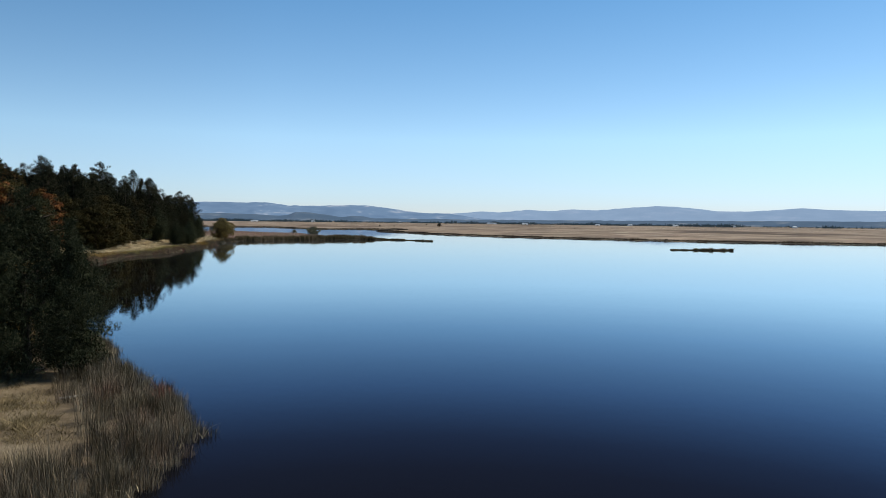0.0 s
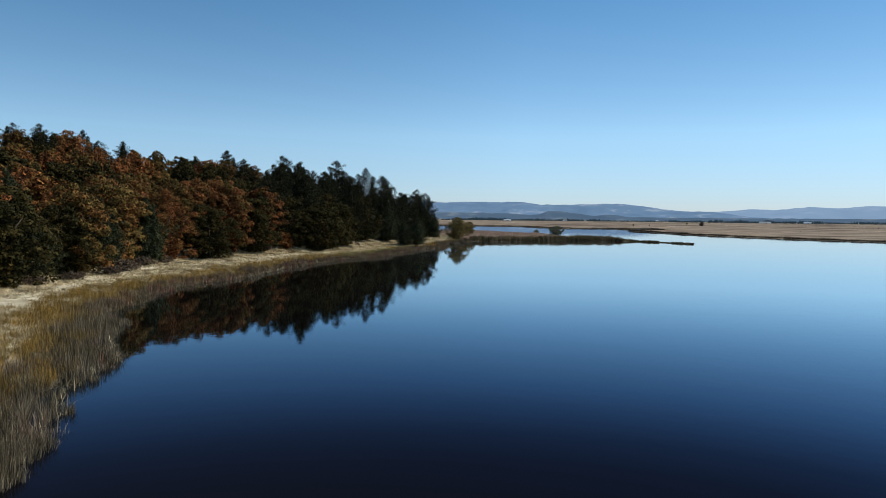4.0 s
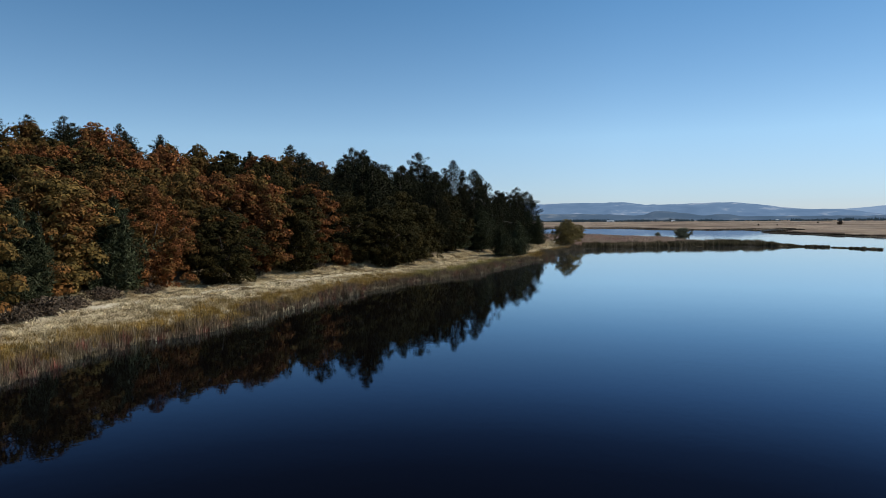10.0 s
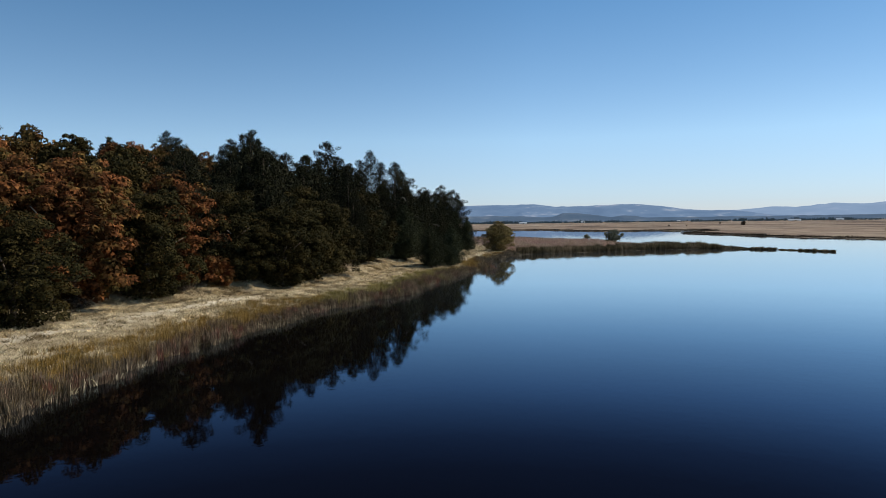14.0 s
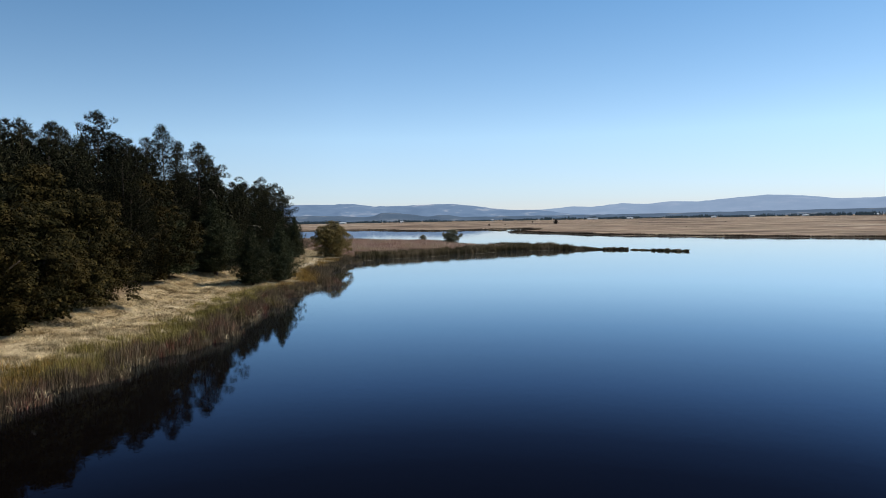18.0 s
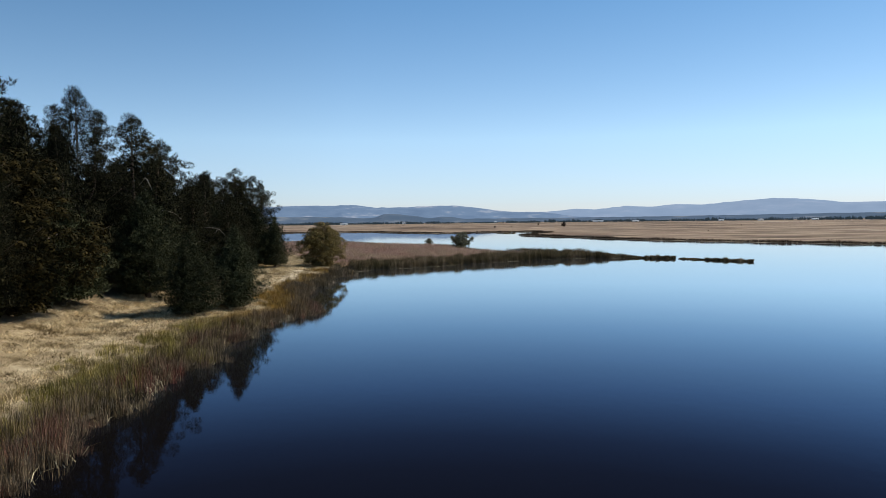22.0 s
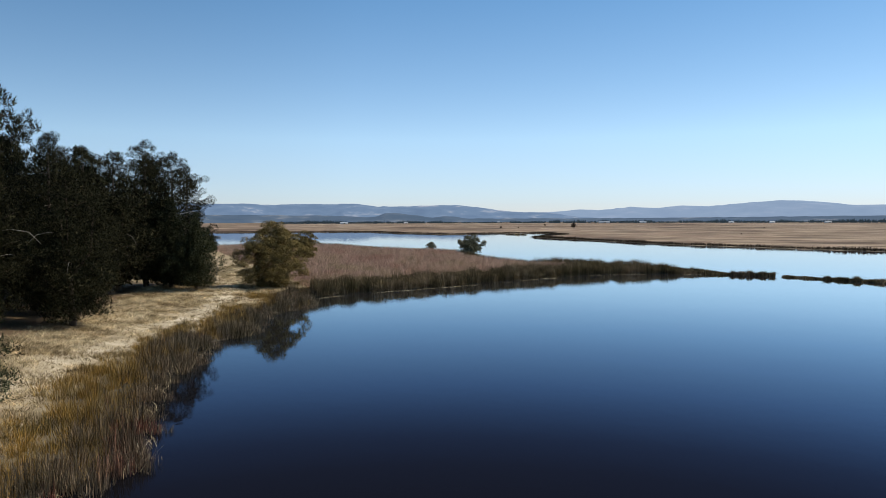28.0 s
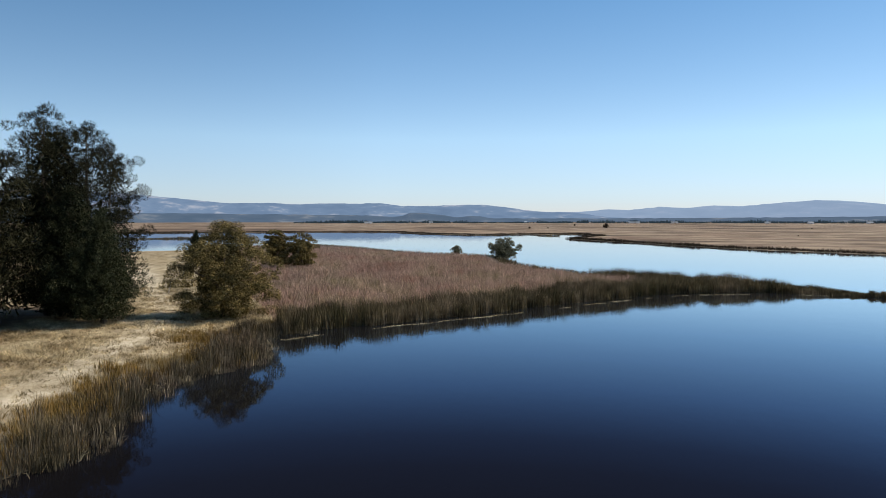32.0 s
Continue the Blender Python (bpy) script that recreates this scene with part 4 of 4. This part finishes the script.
def sedge_belt(box, density, lo, hi, label, mat):
    area = (box[2] - box[0]) * (box[3] - box[1])
    x, y = scatter(box, int(area * density), lambda x, y: smooth(lo - 2, lo + 1, edge(x, y)) * smooth(hi + 1.5, hi - 1.5, edge(x, y) + 4 * (lattice(x, y, 5, 56) - 0.5)) * (inland(x, y, FOREST) < -1) * smooth(1.0, 2.2, along(x, y, TRACK)))
    h = (0.75 + 0.75 * lattice(x, y, 3.0, 57)) * rng.uniform(0.6, 1.2, len(x)) * (1.25 - 0.45 * smooth(lo, hi, edge(x, y)))
    tussocks("sedge_bed", x, y, h, rng.uniform(0.3, 0.75, len(x)), 56, 0.028, mat, label, "grass", 0.9, 0.12, True)


sedge_belt((-116, 60, -28, 205), 1.5, 3.6, 11.5, "golden-olive sedge behind the reeds", GOLD_SEDGE)
sedge_belt((-118, 200, -88, 266), 1.8, 3.4, 9.5, "yellow-green and straw sedge behind the reeds", SEDGE)
sedge_belt((-128, 262, -92, 356), 1.8, 3.4, 8.2, "golden-orange sedge behind the reeds", GOLD_SEDGE)

def meadow(box, count, width, label, mat=None):
    x, y = scatter(box, count // 6, lambda x, y: smooth(6, 10, inland(x, y, LAND)) * smooth(2.0, -2.0, inland(x, y, FOREST)) * (0.3 + 0.7 * smooth(0.3, 0.65, lattice(x, y, 1.5, 58))) * (0.45 + 0.55 * smooth(0.6, 2.0, along(x, y, TRACK))) * (1 - 0.8 * (y > 352) * (x > -112)))
    x, y, a = tufts(x, y, 6, 0.16)
    h = rng.uniform(0.12, 0.42, len(x)) * (0.5 + lattice(x, y, 2.5, 62))
    blades("meadow_grass", x, y, h, rng.uniform(0.5, 1.2, len(x)) * width, np.full(len(x), 1.6), mat or STRAW, label, "grass", way=a + 0.8 * np.sin(lattice(x, y, 3.5, 63) * 12.0), simple=True)


meadow((-75, 58, -24, 105), 300000, 0.045, "pale dry grass behind the reeds of the bay")
meadow((-60, 18, -14, 60), 340000, 0.034, "dull trampled grass and dead stalks, toned down for the juniper's shade", DULL_GRASS)
meadow((-122, 95, -72, 205), 340000, 0.1, "pale trampled straw-coloured grass along the track")
meadow((-124, 200, -92, 282), 380000, 0.06, "swirled straw-coloured grass of the shore meadow")
meadow((-150, 280, -104, 420), 680000, 0.062, "pale trampled straw-coloured grass round the end of the wood")


def spit_keep(x, y):
    return (edge(x, y) > 0.9) * (x > -111 - 0.62 * (y - 352)) * (y > 346 + 0 * x)


x, y = scatter((-112, 346, -22, 420), 460000, lambda x, y: spit_keep(x, y) * smooth(9, 5.5, edge(x, y) + 4 * (lattice(x, y, 7, 59) - 0.5)) * smooth(-27, -36, x))
h = 2.1 * smooth(-28, -50, x) * rng.uniform(0.5, 1.1, len(x)) * (0.55 + 0.7 * lattice(x, y, 2.0, 60)) + 0.5
blades("tule_bed", x, y, h, rng.uniform(0.025, 0.055, len(x)), rng.uniform(0.05, 0.5, len(x)), TULE, "tall brown-green tules forming a dark wall along the spit")
x, y = scatter((-220, 350, -28, 590), 820000, lambda x, y: spit_keep(x, y) * smooth(5, 8, edge(x, y)) * smooth(2, 5, along(x, y, TRACK)) * smooth(190, 30, y - 400))
blades("marsh_grass", x, y, rng.uniform(0.6, 1.7, len(x)) * (0.5 + 0.8 * lattice(x, y, 3.5, 61)), rng.uniform(0.035, 0.08, len(x)), rng.uniform(0.2, 1.3, len(x)), MARSH, "pinkish-brown dry marsh grass covering the point", "grass", simple=True)
x, y = scatter((-215, 340, -60, 600), 200000, lambda x, y: (inland(x, y, LAND) > 0.3) * smooth(6, 2.5, inland(x, y, LAND)) * (y > 405))
blades("reed_fringe", x, y, rng.uniform(0.5, 1.5, len(x)), rng.uniform(0.08, 0.16, len(x)), np.full(len(x), 0.3), TULE, "low reeds fringing the back channel", "reeds")


# ---- islets ----
def islet(ax, ay, bx, by, wide, tall, count, label):
    t, u = rng.random(count), rng.normal(size=count) * 0.4
    lump = lattice(t * 60, t * 0, 3.0, 71)
    ok = lump > 0.02
    t, u, lump = t[ok], u[ok], lump[ok]
    x, y = ax + (bx - ax) * t + u * wide * 0.5, ay + (by - ay) * t + u * wide
    blades("reed_islet", x, y, tall * (0.35 + 0.8 * lump) * rng.uniform(0.3, 1.1, len(x)), rng.uniform(0.06, 0.16, len(x)), rng.uniform(0.3, 1.6, len(x)), TULE, label, "islet", z=np.full(len(x), -0.05))


islet(-36, 398.5, -23.0, 394.5, 1.3, 1.2, 5000, "low grassy end of the spit")
islet(-22, 393, -6, 378.5, 1.2, 1.0, 5000, "low broken bank of dark green sedge off the spit")
islet(102, 295, 131, 297, 1.0, 1.3, 5000, "low dark islet of sparse reeds in open water")
islet(-92, 786, -76, 788, 2.0, 1.5, 700, "small dark reed tussocks in the far channel")
islet(-350, 660, -300, 705, 3.0, 2.0, 3000, "thin dark reed strip in the back channel")

x, y = scatter((-125, 5, -8, 352), 700000, lambda x, y: (edge(x, y) > 0.5) * (edge(x, y) < 1.7) * smooth(0.35, 0.6, lattice(x, y, 1.1, 82)) * 0.5)
blades("fallen_reeds", x, y, rng.uniform(0.2, 0.8, len(x)), rng.uniform(0.02, 0.045, len(x)), np.full(len(x), 1.5), STRAW, "pale bent and fallen reed stems along the waterline", "reeds", z=np.full(len(x), 0.05))

x, y = scatter((-112, 30, -10, 330), 36000, lambda x, y: (edge(x, y) > 0.5) * (edge(x, y) < 3.4) * smooth(0.50, 0.62, lattice(x, y, 5.0, 86)) * smooth(0.25, 0.5, lattice(x, y, 1.6, 87)) * smooth(285, 240, y) * smooth(60, 100, y))
tussocks("red_reed_bed", x, y, rng.uniform(1.0, 1.9, len(x)), rng.uniform(0.25, 0.5, len(x)), 45, 0.02, RED_REED, "rust-red tufts standing along the waterline")

# Single bright red tufts.
spot = np.repeat(np.array([(-18.9, 43.8, 0.7), (-18.0, 41.6, 0.4), (-92.6, 213.0, 0.8), (-92.6, 222.5, 0.8), (-95.4, 241.0, 0.6), (-97.5, 281.0, 0.8), (-87.5, 152.0, 1.2), (-91.0, 170.0, 1.2)]), 5, axis=0)
x, y = spot[:, 0] + rng.normal(size=len(spot)) * spot[:, 2] * 0.6, spot[:, 1] + rng.normal(size=len(spot)) * spot[:, 2]
tussocks("red_reed_bed", x, y, rng.uniform(1.0, 1.8, len(x)), rng.uniform(0.25, 0.45, len(x)), 80, 0.02, RED_REED, "rust-red reed tufts at the water's edge")

# Floating scum of dead stems along the foot of the spit.
t = rng.random(2600)
seg = np.array(NEAR_SHORE[-1:] + SPIT[:6], float)
cum = np.concatenate([[0], np.cumsum(np.linalg.norm(np.diff(seg, axis=0), axis=1))])
sx, sy = np.interp(t * cum[-1], cum, seg[:, 0]), np.interp(t * cum[-1], cum, seg[:, 1])
off = 0.9 + 0.8 * lattice(t * 90, t * 0, 2.0, 83) + rng.normal(size=len(t)) * 0.12
ok = lattice(t * 90, t * 0 + 5, 3.0, 84) > 0.42
sx, sy = (sx + 0.55 * off)[ok], (sy - 0.83 * off)[ok]
blades("floating_stems", sx, sy, rng.uniform(0.02, 0.06, len(sx)), rng.uniform(0.05, 0.1, len(sx)), np.full(len(sx), 12.0), STRAW, "pale floating dead stems at the foot of the tules", "debris", z=np.full(len(sx), 0.02))

# Dark reeds edge the far side of the channel.
def far_keep(x, y):
    f = inland(x, y, FAR_LAND) + 3 * (lattice(x, y, 14, 85) - 0.5)
    return (f > -2.5) * (f < 5.5)


x, y = scatter((-560, 380, 420, 960), 2200000, far_keep)
blades("far_reeds", x, y, rng.uniform(0.4, 1.5, len(x)) * (0.5 + 0.8 * lattice(x, y, 9, 89)), rng.uniform(0.2, 0.45, len(x)), np.full(len(x), 0.5), BANK_REED, "dark reed edge along the far marsh", "reeds", simple=True)

# ---- brush at the wood's foot ----
brush = broadleaf("brush_shrub", BRUSH, BARK, 1.5, 2.4, 1600, 0.2, "bare grey-brown brush at the foot of the wood", "shrub", 90, 3, 0.0, 0.05)
spots = [(-100, 126, 1.0), (-103, 131, 1.2), (-106, 136, 0.9), (-97, 116, 0.8), (-109, 142, 1.0), (-112, 151, 0.8), (-116, 165, 0.7), (-118, 178, 0.8), (-118, 196, 0.7), (-118, 212, 0.6),
         (-121, 296, 0.5), (-90, 94, 0.9), (-94, 107, 0.8)]
for k, (x, y, s) in enumerate(spots):
    m = stood(brush, x, y, 47.0 * k, s)
    if k == 0:
        brush.matrix_basis = m
    else:
        copy_thing(brush, m)
tagged(brush, group="brush along the wood")

# A bleached dead branch lying in the shallows of the bay.
dead = tagged(new("dead_branch"), "bleached dead branch lying across the shallows", "branch")
dead.matrix_basis = pose(-49.5, 75.6, 0.05, 0, 0, 35)
part("stem", tube_mesh("stem", [(0, 0, 0.1), (1.6, 0.3, 0.2), (3.4, 0.2, 0.12), (5.0, 0.5, 0.05)], [0.07, 0.06, 0.04, 0.015], DEADWOOD), dead)
for a, b in ((1.2, 0.9), (2.4, -0.8), (3.3, 0.7)):
    part("twig", tube_mesh("twig", [(a, 0.25, 0.15), (a + 0.6, 0.25 + b * 0.6, 0.3), (a + 1.1, 0.25 + b, 0.25)], [0.03, 0.02, 0.008], DEADWOOD, 5), dead)


# A short bleached log on the trampled grass beside the juniper.
log = tagged(new("fallen_log"), "short bleached log lying on trampled grass beside the juniper", "log")
log.matrix_basis = pose(-23.3, 41.5, float(rise(np.array([-23.3]), np.array([41.5]))[0]) + 0.12, 0, 0, 25)
part("stem", tube_mesh("stem", [(-0.9, 0, 0), (0, 0.05, 0.05), (0.9, 0.0, 0.12)], [0.09, 0.085, 0.06], DEADWOOD, 7), log)
part("stub", tube_mesh("stub", [(0.2, 0.03, 0.05), (0.35, 0.25, 0.22)], [0.035, 0.015], DEADWOOD, 5), log)

# A lone leaning post in the meadow beyond the wood.
post = tagged(new("fence_post"), "weathered grey wooden post leaning in the dry meadow", "post")
post.matrix_basis = pose(-140, 377, float(rise(np.array([-140.0]), np.array([377.0]))[0]) - 0.2, 0, 14, 20)
part("shaft", tube_mesh("shaft", [(0, 0, 0), (0.02, 0.01, 0.9), (0.0, 0.02, 2.0)], [0.10, 0.09, 0.08], DEADWOOD, 7), post)
part("wire_stub", tube_mesh("wire_stub", [(0.08, 0, 1.6), (0.3, 0.05, 1.62), (0.42, 0.02, 1.45)], [0.008, 0.008, 0.006], DEADWOOD, 4), post)


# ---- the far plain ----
# The faint blue glow on these trees paints in the haze between.
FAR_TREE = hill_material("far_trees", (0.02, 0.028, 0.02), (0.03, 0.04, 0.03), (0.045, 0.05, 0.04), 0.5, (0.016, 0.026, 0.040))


def far_woods(name, count, az0, az1, r0, r1, tall, label, gaps):
    """A thin line of distant trees; every tree a ragged spire of a few tufts."""
    az, r = rng.uniform(az0, az1, count), rng.uniform(r0, r1, count)
    ok = lattice(az, az * 0, gaps, 91) + rng.uniform(-0.25, 0.25, count) > 0.22
    az, r = np.radians(az[ok]), r[ok]
    k = len(az)
    x, y, h = -45 - r * np.sin(az), 150 + r * np.cos(az), tall * rng.uniform(0.3, 1.2, k) * (0.4 + lattice(np.degrees(az), az * 0, 0.9, 92))
    tufts = 14
    q = np.tile(np.linspace(0.05, 1, tufts), k)
    px, py, hh = np.repeat(x, tufts), np.repeat(y, tufts), np.repeat(h, tufts)
    w = hh * 0.26 * (1.05 - q)
    c = np.stack([px + rng.normal(size=k * tufts) * w * 0.6, py + rng.normal(size=k * tufts) * w * 0.6, 0.6 + q * hh], 1)
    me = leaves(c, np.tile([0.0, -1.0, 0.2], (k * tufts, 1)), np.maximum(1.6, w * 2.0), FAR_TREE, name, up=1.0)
    tagged(new(name, me), label, "trees", kind="stuff")


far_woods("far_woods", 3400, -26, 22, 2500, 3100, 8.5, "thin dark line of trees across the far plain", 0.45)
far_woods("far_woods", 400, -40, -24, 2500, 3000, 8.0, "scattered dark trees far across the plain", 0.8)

WHITE, _n, _l = material("white_boards")
finish(_n, _l, ramp(_n, _l, noise_node(_n, _l, 0.4), [(0.3, (0.6, 0.6, 0.58)), (0.7, (0.8, 0.8, 0.78))]), 0.7)
TIN, _n, _l = material("tin_roof")
finish(_n, _l, ramp(_n, _l, noise_node(_n, _l, 0.3), [(0.3, (0.42, 0.45, 0.48)), (0.7, (0.6, 0.62, 0.64))]), 0.5)


def barn(x, y, turn, long, wide, eaves, ridge, label):
    b = tagged(new("barn"), label, "barn", group="farm buildings on the far plain")
    b.matrix_basis = pose(x, y, 0.5, 0, 0, turn)
    bm = bmesh.new()
    bmesh.ops.create_cube(bm, size=1.0, matrix=Matrix.LocRotScale((0, 0, eaves / 2), None, (long, wide, eaves)))
    part_bm("body", bm, WHITE, b)
    bm = bmesh.new()
    v = [bm.verts.new(p) for p in ((-long * 0.52, -wide * 0.56, eaves), (long * 0.52, -wide * 0.56, eaves), (long * 0.52, wide * 0.56, eaves), (-long * 0.52, wide * 0.56, eaves), (-long * 0.52, 0, ridge), (long * 0.52, 0, ridge))]
    for f in ((0, 1, 5, 4), (2, 3, 4, 5), (1, 2, 5), (3, 0, 4), (3, 2, 1, 0)):
        bm.faces.new([v[i] for i in f])
    part_bm("roof", bm, TIN, b)
    bm = bmesh.new()
    bmesh.ops.create_cube(bm, size=1.0, matrix=Matrix.LocRotScale((long * 0.1, -wide / 2 - 0.05, eaves * 0.35), None, (long * 0.15, 0.1, eaves * 0.7)))
    part_bm("door", bm, BARK, b)


for az, r, turn, long, tone in ((15.9, 2450, 10, 42, "long pale barn"), (10.8, 2600, 0, 22, "white shed"), (3.0, 2700, 20, 18, "white house"), (-5.5, 2500, -8, 60, "long low white barn"), (-8.5, 2520, -8, 40, "low white barn"),
                                (-15.0, 2450, -20, 26, "white barn"), (-17.8, 2450, 5, 26, "white barn"), (-21.5, 2550, 0, 30, "pale barn"), (-26.0, 2600, -15, 24, "white house"), (-30.5, 2600, 10, 26, "white barn")):
    a = radians(az)
    barn(-45 - r * math.sin(a), 150 + r * math.cos(a), turn, long * 0.62, 9, 3.6, 6.0, tone + " with a tin roof before the far trees")

plain_bush = broadleaf("plain_bush", BRUSH, BARK, 8.5, 5.4, 1400, 0.7, "lone brown bush on the tan marsh plain", "bush", 95, 3, 0.0, 0.05)
for k, (x, y, h) in enumerate(((-7, 1247, 6.5), (-112, 1170, 3.6), (-88, 1190, 2.4), (87, 775, 1.3), (230, 1150, 2.0), (-40, 1600, 4.5))):
    m = stood(plain_bush, x, y, 63.0 * k, h / 8.5)
    if k == 0:
        plain_bush.matrix_basis = m
    else:
        copy_thing(plain_bush, m)
tagged(plain_bush, group="bushes on the plain")
